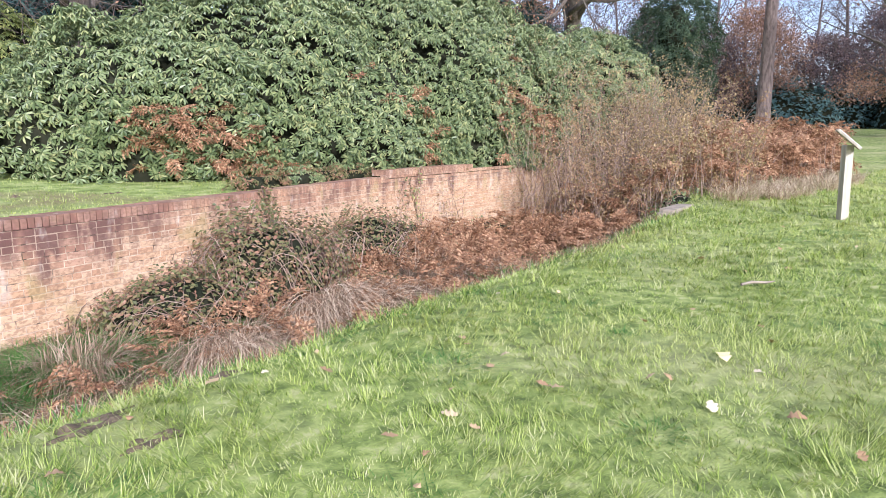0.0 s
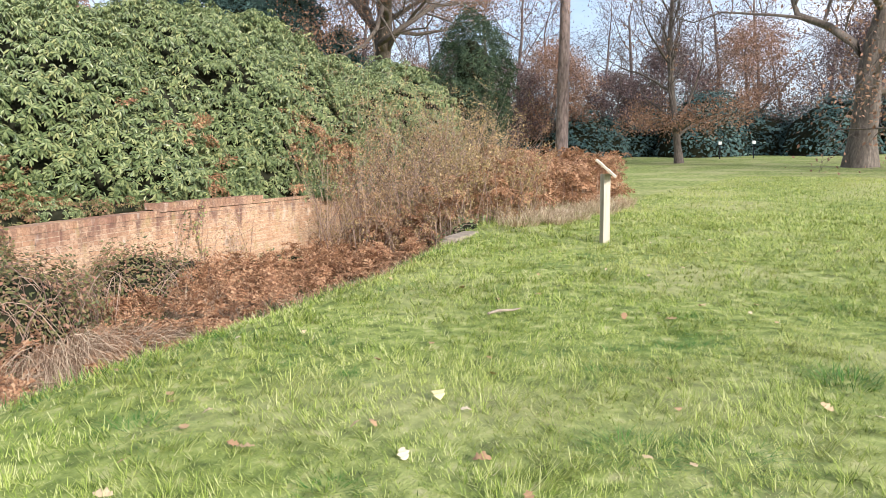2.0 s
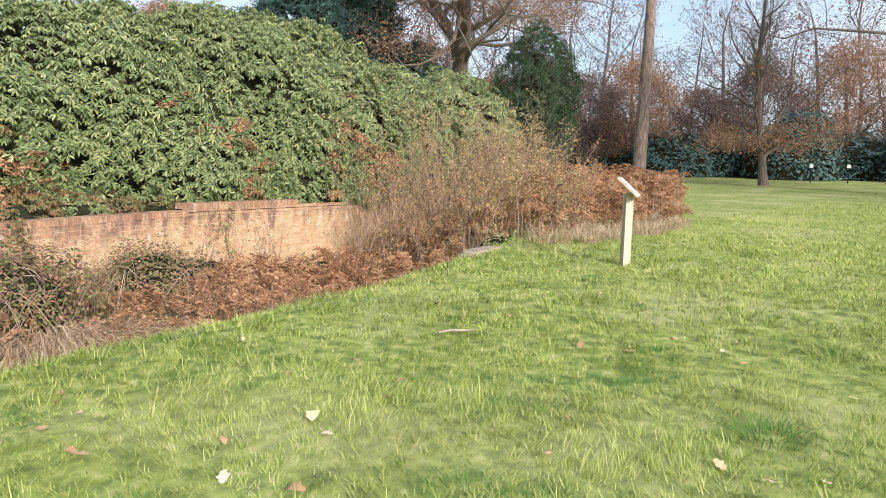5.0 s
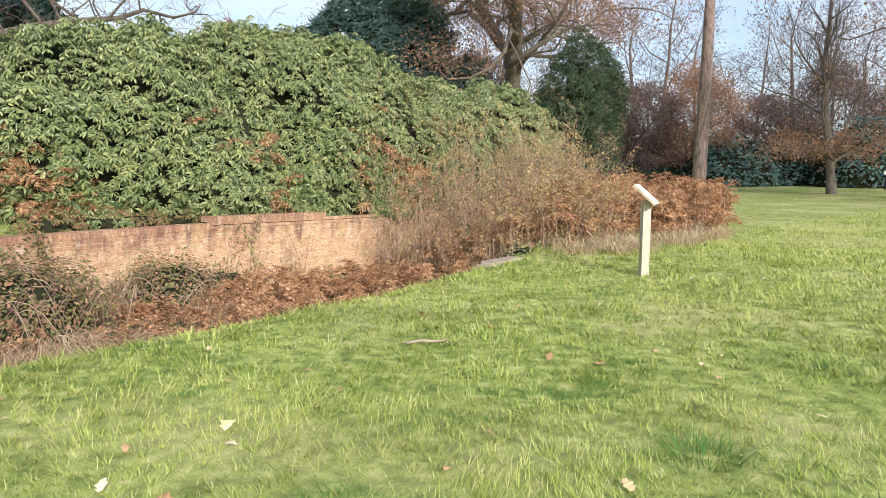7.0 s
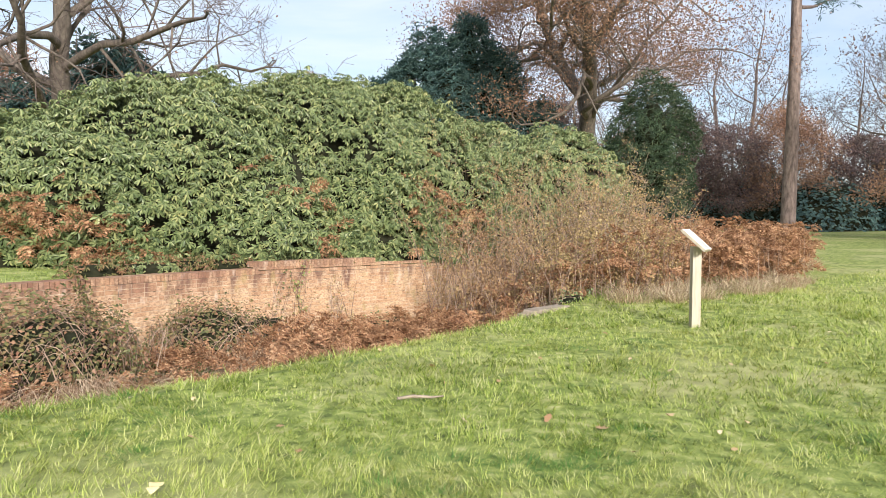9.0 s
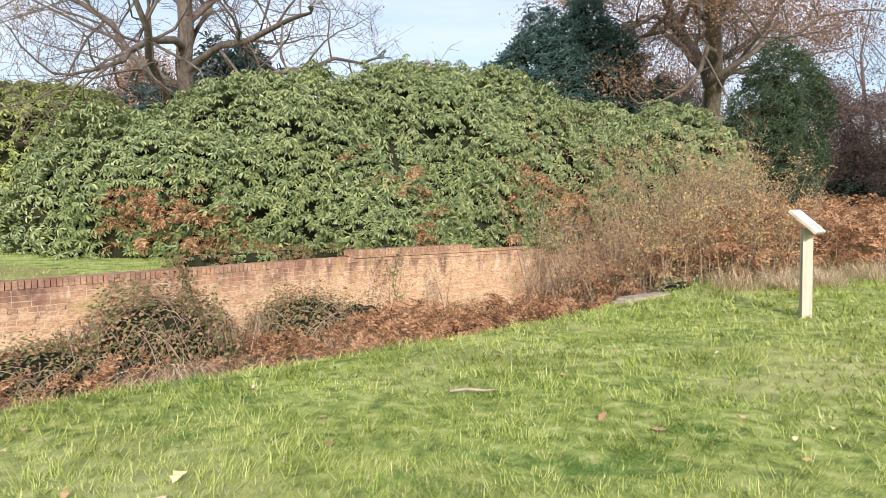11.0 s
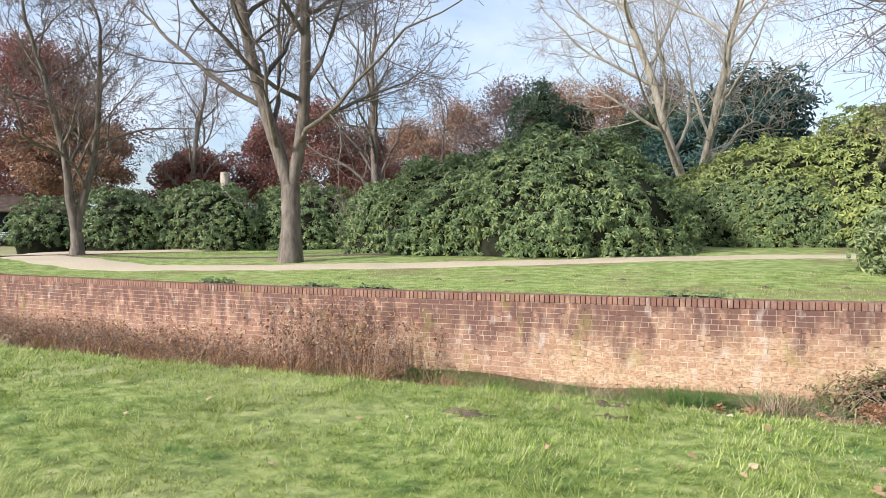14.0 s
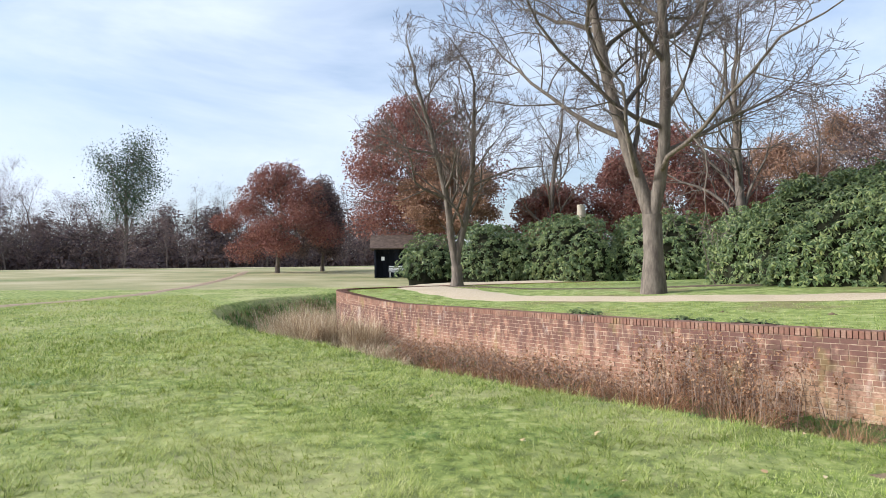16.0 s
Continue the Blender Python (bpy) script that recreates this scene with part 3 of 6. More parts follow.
# ---- foliage builders ----
def vnoise(p, seed=0):
    """Smooth random values between -1 and 1 at many points."""
    p = np.asarray(p, float)
    i = np.floor(p).astype(np.int64)
    f = p - i
    f = f * f * (3 - 2 * f)
    total = np.zeros(len(p))
    for c in range(8):
        o = np.array([c & 1, c >> 1 & 1, c >> 2 & 1])
        k = i + o
        h = (k[:, 0] * 73856093 ^ k[:, 1] * 19349663 ^ k[:, 2] * 83492791 ^ seed * 2654435) & 0x7FFFFFFF
        h = (h * 1103515245 + 12345) & 0x7FFFFFFF
        h = (h ^ (h >> 13)) * 1274126177 & 0x7FFFFFFF
        total += np.prod(np.where(o, f, 1 - f), axis=1) * ((h & 0xFFFF) / 32767.5 - 1)
    return total



def leaf_fan(leaves, length, width, droop, seed):
    """A whorl of pointed leaves round a shoot that points along z."""
    r = np.random.RandomState(seed)
    v, q = [], []
    for k in range(leaves):
        a = 2 * np.pi * k / leaves + r.uniform(-0.25, 0.25)
        down = r.uniform(*droop)
        ln, w = length * r.uniform(0.75, 1.15), width * r.uniform(0.8, 1.15)
        out = np.array([math.cos(a) * math.cos(down), math.sin(a) * math.cos(down), -math.sin(down)])
        side = np.array([-math.sin(a), math.cos(a), 0]) * w / 2
        up = np.cross(out, side) * 0.25
        up = up if up[2] > 0 else -up
        b = len(v)
        tip = out * ln + np.array([0, 0, -0.14 * ln])
        v += [out * 0.012, out * ln * 0.42 + side * 0.8 + up, out * ln * 0.8 + side * 0.85 + up, tip, out * ln * 0.8 - side * 0.85 + up, out * ln * 0.42 - side * 0.8 + up]
        q += [(b, b + 3, b + 2, b + 1), (b, b + 5, b + 4, b + 3)]
    return np.array(v), np.array(q)


def blob_points(blobs, density, jitter=0.15, low=-0.2):
    """Points and normals spread over the outside of a union of ellipsoids."""
    out_p, out_n = [], []
    for c, r in blobs:
        c, r = np.array(c, float), np.array(r, float)
        area = 4 * np.pi * ((r[0] * r[1]) ** 1.6 + (r[0] * r[2]) ** 1.6 + (r[1] * r[2]) ** 1.6) ** (1 / 1.6) / 3 ** (1 / 1.6)
        d = unit(rs.normal(size=(int(area * density), 3)))
        d = d[d[:, 2] > low]
        p, n = c + d * r, unit(d / r)
        keep = np.ones(len(p), bool)
        for c2, r2 in blobs:
            if c2 is not c and not np.allclose(c2, c):
                keep &= (((p - np.array(c2)) / np.array(r2)) ** 2).sum(1) > 0.9
        out_p.append(p[keep])
        out_n.append(n[keep])
    p, n = np.concatenate(out_p), np.concatenate(out_n)
    wave = vnoise(p * 0.9) * 1.1 + vnoise(p * 2.7, 3) * 0.7
    return p + n * (wave * jitter * 1.9 + rs.normal(0, jitter * 0.6, len(p)))[:, None], n


def ball():
    bm = bmesh.new()
    bmesh.ops.create_icosphere(bm, subdivisions=4, radius=1)
    bm.verts.index_update()
    out = np.array([x.co[:] for x in bm.verts]), np.array([[a.index for a in f.verts] for f in bm.faces])
    bm.free()
    return out


BALL = ball()


# solid lumpy balls that fill a bush, no separate stems
def blob_core(blobs, shrink):
    s = Soup()
    v, t = BALL
    for c, r in blobs:
        k = 1 + 0.10 * vnoise(v * 3.1 + np.array(c))
        s.add(np.array(c) + v * (np.array(r) - shrink) * k[:, None], None, t)
    return s.mesh("stems", True)


WHORL = [leaf_fan(8, 0.165, 0.05, (0.15, 0.9), k) for k in range(3)]
WHORL_FAR = [leaf_fan(7, 0.22, 0.075, (0.0, 0.7), 20 + k) for k in range(2)]
SPRAY = [leaf_fan(4, 0.30, 0.07, (-0.9, 0.4), 40 + k) for k in range(2)]


def bush(name, label, category, blobs, leafage, density, shapes, size=(0.8, 1.25), up=0.55, jitter=0.15, shrink=0.35, low=-0.45, group="", min_z=None, inner=None):
    """An evergreen bush: a solid inside, coloured near-black for shade by default, and shoots of leaves all over it."""
    ob = thing(name, label, category, (blobs[0][0][0], blobs[0][0][1], 0), group)
    inv = ob.matrix_world.inverted()
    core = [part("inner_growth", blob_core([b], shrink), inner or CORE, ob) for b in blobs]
    soup = Soup()
    p, n = blob_points(blobs, density, jitter, low)
    if min_z is not None:
        ok = p[:, 2] > min_z(p[:, 0], p[:, 1])
        p, n = p[ok], n[ok]
    ok = (n[:, 1] < 0.25) | (rs.rand(len(n)) < 0.35)          # the shaded north sides are thin
    p, n = p[ok], n[ok]
    z = n + np.array([0, 0, up]) + rs.normal(0, 0.3, p.shape)
    rot, pick, sz = frames_to(z), rs.randint(len(shapes), size=len(p)), rs.uniform(*size, len(p))
    for k, (tv, tq) in enumerate(shapes):
        m = pick == k
        soup.stamp(tv, tq, p[m], rot[m], sz[m])
    leaf = part("foliage", soup.mesh("foliage"), leafage, ob)
    for o in (*core, leaf):
        o.matrix_parent_inverse = inv
    return ob


def on_terrace(x, y):
    return terrace_h(x, y) + 0.02


MOUND = [((0.9, 16.1, 1.2), (2.55, 2.6, 2.2)), ((4.0, 16.9, 1.0), (4.0, 3.6, 3.45)), ((7.8, 17.2, 1.0), (4.0, 3.5, 4.1)), ((9.3, 16.1, 1.3), (2.6, 2.3, 3.3)), ((7.3, 14.9, 1.0), (1.6, 1.2, 1.5)), ((11.4, 17.4, 1.2), (2.6, 2.6, 3.2))]
bush("rhododendron_bush", "huge rounded rhododendron thicket with drooping glossy leaves above the wall", "bush", MOUND, RHODO, 135, WHORL, (0.6, 1.0), jitter=0.17, shrink=0.3, min_z=on_terrace)
bush("rhododendron_bush", "grey-green rhododendron beside the larger mound", "bush", [((13.8, 18.6, 0.8), (3.2, 3, 3.8)), ((17.2, 18.0, 0.8), (2.5, 2.5, 3.9))], RHODO, 60, WHORL, (0.85, 1.35), jitter=0.18, min_z=on_terrace)
bush("rhododendron_bush", "broad dark glossy rhododendron beside the gravel path", "bush", [((-13.6, 19.4, 1.0), (3.7, 3.1, 3.2)), ((-10.6, 20.0, 1.0), (4.0, 3.4, 3.6)), ((-16.2, 19.4, 1.0), (2.3, 2.4, 2.6))], RHODO_DARK, 82, WHORL_FAR, (0.5, 0.85), jitter=0.2, shrink=0.3, min_z=on_terrace)
bush("rhododendron_bush", "clipped rhododendron with yellow-green upper leaves", "bush", [((-5.6, 27.5, 1.2), (4.6, 3.6, 3.6)), ((-1.6, 28.0, 1.2), (5.0, 4.0, 4.6))], RHODO_PALE, 42, WHORL_FAR, (0.6, 1.0), jitter=0.16, min_z=on_terrace)
bush("clipped_evergreen", "dark small-leaved clipped evergreen beside the path", "bush", [((-5.9, 26.0, 1.2), (3.7, 2.4, 2.6))], RHODO_DARK, 60, WHORL_FAR, (0.5, 0.8), jitter=0.08, min_z=on_terrace)
for n_, (x, y, rx, ry, rz) in enumerate([(-33.6, 15.2, 1.6, 1.8, 2.1), (-31.8, 17.6, 2.4, 2.4, 2.7), (-29.2, 20.5, 3.0, 2.6, 3.0), (-26.2, 23.8, 3.4, 2.6, 3.1), (-22.6, 25.6, 3.2, 2.6, 2.9), (-19.0, 26.5, 2.8, 2.4, 3.0)]):
    bush("rhododendron_bush", "dark evergreen rhododendron in a row along the terrace", "bush", [((x, y, 1.15), (rx, ry, rz * 0.93))], RHODO_DARK, 42, WHORL_FAR, (0.6, 1.0), jitter=0.2, group="row of evergreen bushes", min_z=on_terrace)

# ---- trees ----
def grow(seed, height, radius, levels=4, kids=(9, 7, 6, 5), spread=0.75, lift=0.25, clear=0.22, length=(0.55, 0.5, 0.5, 0.5), wig=0.12, fork=0, lean=(0, 0), open_=0.2, counts=(10, 7, 5, 3, 1)):
    """Limbs of a bare tree, level by level, as lists of (points, radii, level) arrays, and the ends of its twigs."""
    r = np.random.RandomState(seed)
    limbs = []
    up = np.array([0.0, 0, 1])
    if fork:
        stem = np.array([[[0, 0, -0.1], [0.02, 0, fork * 0.5], [0.0, 0.02, fork]]])
        limbs.append((stem, radius * np.array([[1.45, 1.02, 1.0]]), 0))
        start = np.repeat(stem[:, -1] - [0, 0, 0.15], 2, 0)
        d = unit(np.array([[-open_ + lean[0], 0.05, 1], [open_ + lean[0], -0.06, 1]]))
        ln, rad = np.full(2, height - fork), radius * np.array([0.78, 0.70])
    else:
        start, d, ln, rad = np.array([[0, 0, -0.1]]), unit(np.array([[lean[0], lean[1], 1.0]])), np.array([height]), np.array([radius])
    for level in range(levels + 1):
        n, m = counts[min(level, 4)], len(ln)
        pts = [start]
        for i in range(n):
            d = unit(d + r.normal(0, wig * (0.45 if level == 0 else 1.3), (m, 3)) + up * (lift * (0.25 if level == 0 else 0.35) * (0.6 if level < 3 else 0.3)))
            pts.append(pts[-1] + d * (ln / n)[:, None])
        pts = np.stack(pts, 1)
        radii = rad[:, None] * np.linspace(1, 0.22 if level else 0.3, n + 1)[None] ** (0.9 if level else 0.8)
        if level == 0 and not fork:
            radii[:, 0] *= 1.35
        limbs.append((pts, radii, level))
        if level == levels:
            return limbs, pts[:, -1]
        k = kids[min(level, len(kids) - 1)]
        lo = clear if level == 0 else 0.22
        u = lo + (1 - lo) * (np.arange(k)[None] + r.uniform(0.2, 0.9, (m, k))) / k
        j = np.minimum((u * n).astype(int), n - 1)
        row = np.arange(m)[:, None]
        step = pts[row, j + 1] - pts[row, j]
        base = pts[row, j] + step * (u * n - j)[..., None]
        dd = unit(step)
        a = r.uniform(0, 2 * np.pi, (m, k)) if level else np.arange(k)[None] * 2.4 + r.uniform(-0.4, 0.4, (m, k))
        h = np.where(np.abs(dd[..., 2:]) > 0.8, [1.0, 0, 0], up)
        sx = unit(np.cross(h, dd))
        sy = np.cross(dd, sx)
        tilt = spread * r.uniform(0.75, 1.25, (m, k))
        out = dd * np.cos(tilt)[..., None] + (sx * np.cos(a)[..., None] + sy * np.sin(a)[..., None]) * np.sin(tilt)[..., None]
        here = radii[row, j] + (radii[row, j + 1] - radii[row, j]) * (u * n - j)
        kl = ln[:, None] * length[min(level, len(length) - 1)] * r.uniform(0.7, 1.25, (m, k)) * (1.15 - 0.5 * u)
        kr = np.minimum(here * 0.52, rad[:, None] * 0.38)
        start = np.concatenate([base.reshape(-1, 3), pts[:, -1]])
        ln, rad, d = np.r_[kl.ravel(), ln * 0.35], np.r_[kr.ravel(), radii[:, -1]], np.concatenate([out.reshape(-1, 3), d])


def tubes(soup, pts, radii, sides):
    """Many rods at once: pts (m, n, 3), radii (m, n)."""
    m, n = pts.shape[:2]
    d = unit(np.gradient(pts, axis=1))
    h = np.where(np.abs(d[..., 2:]) > 0.9, [1.0, 0, 0], [0, 0, 1.0])
    x = unit(np.cross(h, d))
    y = np.cross(d, x)
    a = np.arange(sides) * 2 * np.pi / sides
    v = pts[:, :, None] + radii[..., None, None] * (np.cos(a)[:, None] * x[:, :, None] + np.sin(a)[:, None] * y[:, :, None])
    i, j = np.meshgrid(np.arange(n - 1), np.arange(sides), indexing="ij")
    k = (j + 1) % sides
    q = np.stack([i * sides + j, i * sides + k, (i + 1) * sides + k, (i + 1) * sides + j], -1).reshape(1, -1, 4)
    soup.add(v.reshape(-1, 3), (q + (np.arange(m) * n * sides)[:, None, None]).reshape(-1, 4))


def wood_mesh(limbs, finest=9, thin=1.0, sides=(10, 7, 5, 3, 3)):
    s = Soup()
    for pts, radii, level in limbs:
        if level <= finest:
            tubes(s, pts, np.maximum(radii, 0.007) * (thin if level > 2 else 1), sides[min(level, 4)])
    return s


LEAF_CARD = (np.array([(0, 0, 0), (0.5, -0.28, 0.06), (1, 0, -0.05), (0.5, 0.28, 0.06)]), np.array([(0, 1, 2, 3)]))


def leaf_cloud(soup, tips, per, size, reach, choose=None):
    """Single leaves scattered round the ends of twigs."""
    p = np.array(tips)
    if choose is not None:
        p = p[choose(p)]
    if not len(p):
        return
    p = np.repeat(p, per, 0) + rs.normal(0, reach, (len(p) * per, 3))
    soup.stamp(*LEAF_CARD, p, frames_to(rs.normal(0, 1, p.shape)), rs.uniform(0.6, 1.3, len(p)) * size)


def tree(label, at, rz, limbs, tips, bark, leaf=None, per=0, size=0.1, reach=0.25, choose=None, category="tree", scale=1.0, name="tree", twig_mat=None):
    ob = thing(name, label, category, at, rz=rz)
    ob.scale = (scale,) * 3
    thick = [l for l in limbs if l[2] <= 2]
    fine = [l for l in limbs if l[2] > 2]
    part("trunk", wood_mesh(thick).mesh("trunk", True), bark, ob)
    crown = wood_mesh(fine)
    if fine:
        part("twig_crown", crown.mesh("twig_crown", True), twig_mat or TWIG, ob)
    if leaf and per:
        s = Soup()
        leaf_cloud(s, tips, per, size, reach, choose)
        part("crown", s.mesh("crown"), leaf, ob)
    return ob


HX, HY = np.arange(-30, 26, 0.12), np.arange(-4, 17, 0.12)
GX, GY = np.meshgrid(HX, HY, indexing="ij")
HG = np.where(inside(GX, GY, TERRACE_EDGE), terrace_h(GX, GY), ground_h(GX, GY))


def quick_h(x, y):
    """Ground height near the walk, from a table."""
    u, v = np.clip((x - HX[0]) / 0.12, 0, len(HX) - 2), np.clip((y - HY[0]) / 0.12, 0, len(HY) - 2)
    i, j = u.astype(int), v.astype(int)
    u, v = u - i, v - j
    return (HG[i, j] * (1 - u) + HG[i + 1, j] * u) * (1 - v) + (HG[i, j + 1] * (1 - u) + HG[i + 1, j + 1] * u) * v


def footing(x, y):
    """Height of the ground under a thing."""
    if -30 < x < 25.8 and -4 < y < 16.8:
        return float(quick_h(np.array([x]), np.array([y]))[0])
    if bool(inside(np.array(x), np.array(y), TERRACE_EDGE)):
        return float(terrace_h(x, y))
    return float(ground_h(x, y))


def at_ground(x, y, sink=0.03):
    return (x, y, footing(x, y) - sink)


# forked tree beside the path
limbs, tips = grow(11, 12.5, 0.27, 4, (15, 9, 7, 5), 0.85, 0.34, 0.08, (0.5, 0.5, 0.5, 0.5), fork=2.2, wig=0.16, open_=0.44)
tree("tall leafless forked tree with grey-brown bark beside the path", at_ground(-15.55, 13.3), 46, limbs, tips, BARK)
limbs, tips = grow(12, 7.4, 0.20, 4, (10, 7, 5, 4), 0.75, 0.4, 0.16, (0.48, 0.55, 0.5, 0.5), fork=0.8, wig=0.15)
tree("leafless slender tree at the bend of the path", at_ground(-23.9, 11.5), 70, limbs, tips, BARK)
limbs, tips = grow(13, 11.0, 0.26, 4, (12, 7, 5, 4), 0.7, 0.4, 0.25, (0.42, 0.5, 0.5, 0.5))
tree("tall leafless tree behind the evergreen row", at_ground(-46, 30.6), 0, limbs, tips, BARK)
limbs, tips = grow(14, 9.5, 0.28, 4, (12, 7, 5, 4), 0.75, 0.35, 0.2, (0.55, 0.5, 0.5, 0.5))
tree("wide leafless tree behind the dark rhododendron", at_ground(-25.0, 27.6), 0, limbs, tips, BARK)
limbs, tips = grow(15, 13.5, 0.29, 4, (13, 8, 6, 5), 0.85, 0.36, 0.1, (0.5, 0.5, 0.5, 0.5), fork=1.7, wig=0.13, open_=0.3)
tree("leafless tree with two pale stems behind the rhododendrons", at_ground(-9.6, 30.5), 10, limbs, tips, BARK_PALE, twig_mat=BARK_PALE)
limbs, tips = grow(16, 12.0, 0.42, 4, (15, 9, 7, 6), 1.1, 0.14, 0.3, (0.75, 0.55, 0.5, 0.5), wig=0.2)
tree("massive old oak with sprawling bare limbs behind the mound", at_ground(3.0, 28.5), 0, limbs, tips, BARK, OAKLEAF, 1, 0.1, 0.3, lambda p: rs.rand(len(p)) < 0.25)
# trees on the side of the lawn
limbs, tips = grow(17, 24.0, 0.8, 4, (13, 7, 6, 4), 1.05, 0.15, 0.06, (0.62, 0.55, 0.5, 0.5), wig=0.32, fork=7, open_=0.4, lean=(-0.12, 0))
tree("old oak with twisting limbs and patches of brown leaves", at_ground(38.6, 36.8), 20, limbs, tips, BARK, OAKLEAF, 14, 0.17, 0.6, lambda p: vnoise(p * 0.22) > -0.05)
limbs, tips = grow(18, 13.0, 0.30, 4, (15, 7, 5, 4), 0.7, 0.4, 0.16, (0.45, 0.5, 0.5, 0.5))
tree("young oak, bare above with a skirt of brown leaves", at_ground(50.0, 18.0), 0, limbs, tips, BARK, OAKLEAF, 12, 0.17, 0.45, lambda p: p[:, 2] < 4.8)


def leafy_skirt(x, y):
    """Long low limbs that still hold their dead leaves."""
    g = footing(x, y)
    ob = thing("oak_branch", "low spreading branches of the young oak hung with russet leaves", "branch", (x, y, g))
    ends = []
    for k in range(13):
        w = Soup()
        a, ln = k * 2.4, rs.uniform(3.8, 6.6)
        u = np.linspace(0, 1, 8)[:, None]
        z0 = rs.uniform(2.0, 3.6)
        pts = np.concatenate([u * ln * math.cos(a), u * ln * math.sin(a), z0 + 1.3 * np.sin(u * 2.0) - 0.7 * u ** 2], 1) + rs.normal(0, 0.1, (8, 3)) * u
        tube(w, pts, 0.07 * np.linspace(1, 0.15, 8), 5)
        ends += [pts[rs.randint(2, 8)] + rs.normal(0, 0.45, 3) * [1, 1, 0.6] for _ in range(34)]
        part("limb", w.mesh("limb", True), BARK, ob)
    f = Soup()
    leaf_cloud(f, np.array(ends), 9, 0.19, 0.28)
    tagged(part("leaf_spray", f.mesh("leaf_spray"), OAKLEAF, ob), kind="stuff")


leafy_skirt(50.0, 18.0)
limbs, tips = grow(19, 18.0, 0.75, 4, (13, 8, 5, 4), 1.2, 0.1, 0.2, (0.95, 0.55, 0.5, 0.5), wig=0.2)
tree("spreading old oak with a few russet leaves at the lawn's edge", at_ground(43.5, 5.8), 40, limbs, tips, BARK, OAKLEAF, 12, 0.2, 0.55, lambda p: vnoise(p * 0.25) > -0.1)


def pine(at):
    ob = thing("pine_tree", "tall straight pine with plated grey-pink bark", "tree", at)
    s = Soup()
    zs = np.linspace(-0.1, 26, 14)
    bend = np.stack([0.25 * np.sin(zs * 0.2) + 0.0 * zs, 0.2 * np.sin(zs * 0.17 + 1), zs], -1)
    tube(s, bend, 0.50 * np.linspace(1.08, 0.5, 14), 14)
    part("trunk", s.mesh("trunk", True), BARK_PINE, ob)
    b, nd = Soup(), []
    r = np.random.RandomState(5)
    for i in range(16):
        z = 16.6 + i * 0.6
        a, ln = i * 2.4 + r.uniform(-.3, .3), r.uniform(2.5, 5.5)
        c = np.array([np.interp(z, zs, bend[:, 0]), np.interp(z, zs, bend[:, 1]), z])
        u = np.linspace(0, 1, 7)[:, None]
        p = c + u * ln * np.array([math.cos(a), math.sin(a), 0.1]) + np.array([0, 0, 1.2]) * u ** 2 + r.normal(0, 0.12, (7, 3)) * u
        tube(b, p, 0.16 * np.linspace(1, 0.2, 7), 6)
        for k in range(26):
            nd.append(p[r.randint(3, 7)] + r.normal(0, 0.55, 3))
    part("limb", b.mesh("limb", True), BARK_PINE, ob)
    f = Soup()
    nd = np.array(nd)
    f.stamp(*leaf_fan(12, 0.45, 0.035, (-1.2, 0.6), 77), nd, frames_to(rs.normal(0, 0.6, nd.shape) + [0, 0, 1]), 1.2)
    part("crown", f.mesh("crown"), CONIFER, ob, "dark blue-green needles")


pine(at_ground(50.4, 27.6))


def evergreen_tree(label, at, blobs, leafage, density, size, jitter=0.5, name="conifer"):
    """A dense dark evergreen: trunk and a crown of layered clumps."""
    ob = thing(name, label, "tree", at)
    s = Soup()
    top = max(c[2] for c, _ in blobs)
    tube(s, np.array([[0, 0, -0.1], [0.05, 0, top * 0.5], [0, 0, top]]), np.array([0.4, 0.3, 0.12]), 8)
    part("trunk", s.mesh("trunk", True), BARK, ob)
    # dark filling: the crown's inner shade put into colour
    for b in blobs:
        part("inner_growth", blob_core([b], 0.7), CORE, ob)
    p, n = blob_points(blobs, density, jitter, -0.7)
    f = Soup()
    for k, (tv, tq) in enumerate(SPRAY):
        m = rs.randint(2, size=len(p)) == k
        f.stamp(tv, tq, p[m], frames_to(n[m] * 0.8 + np.array([0, 0, 0.9]) + rs.normal(0, 0.35, (m.sum(), 3))), rs.uniform(*size, m.sum()))
    part("crown", f.mesh("crown"), leafage, ob)


evergreen_tree("broad dark blue-green conifer with several pointed tops", at_ground(28.8, 40.5), [((0, 0, 4), (3.2, 3.2, 8.2)), ((-2.6, 2.0, 4), (2.4, 2.4, 7.6)), ((2.6, -1.8, 4), (2.4, 2.4, 8.2)), ((1.0, -0.8, 7), (1.5, 1.5, 7.6)), ((-4.8, 3.6, 3.5), (1.7, 1.8, 6.0)), ((4.9, -3.6, 3.5), (1.9, 1.9, 5.6)), ((-1.3, 1.0, 7), (1.2, 1.2, 6.4))], CONIFER, 34, (0.9, 1.6), 0.4)
evergreen_tree("rounded dark holly covered in ivy", at_ground(21.7, 17.9), [((0, 0, 2.4), (1.45, 1.45, 2.8)), ((0.15, -0.15, 4.7), (1.32, 1.32, 1.9))], IVY, 130, (0.4, 0.7), 0.2, "holly_tree")
evergreen_tree("flat-topped dark cedar far behind the pale tree", at_ground(-11.5, 46.0), [((0, 0, 5), (3.8, 3, 3.2)), ((1.5, 0, 7.8), (2.6, 2.4, 2.2)), ((-2.5, 0, 3.5), (3.4, 3, 3))], CONIFER, 14, (1.4, 2.4), 0.6)
evergreen_tree("dark yew behind the bare oak", at_ground(6.5, 38.0), [((0, 0, 4), (3.2, 3, 4.6)), ((-3.5, 1, 3), (2.6, 2.4, 3.6))], CONIFER, 14, (1.4, 2.2), 0.5)

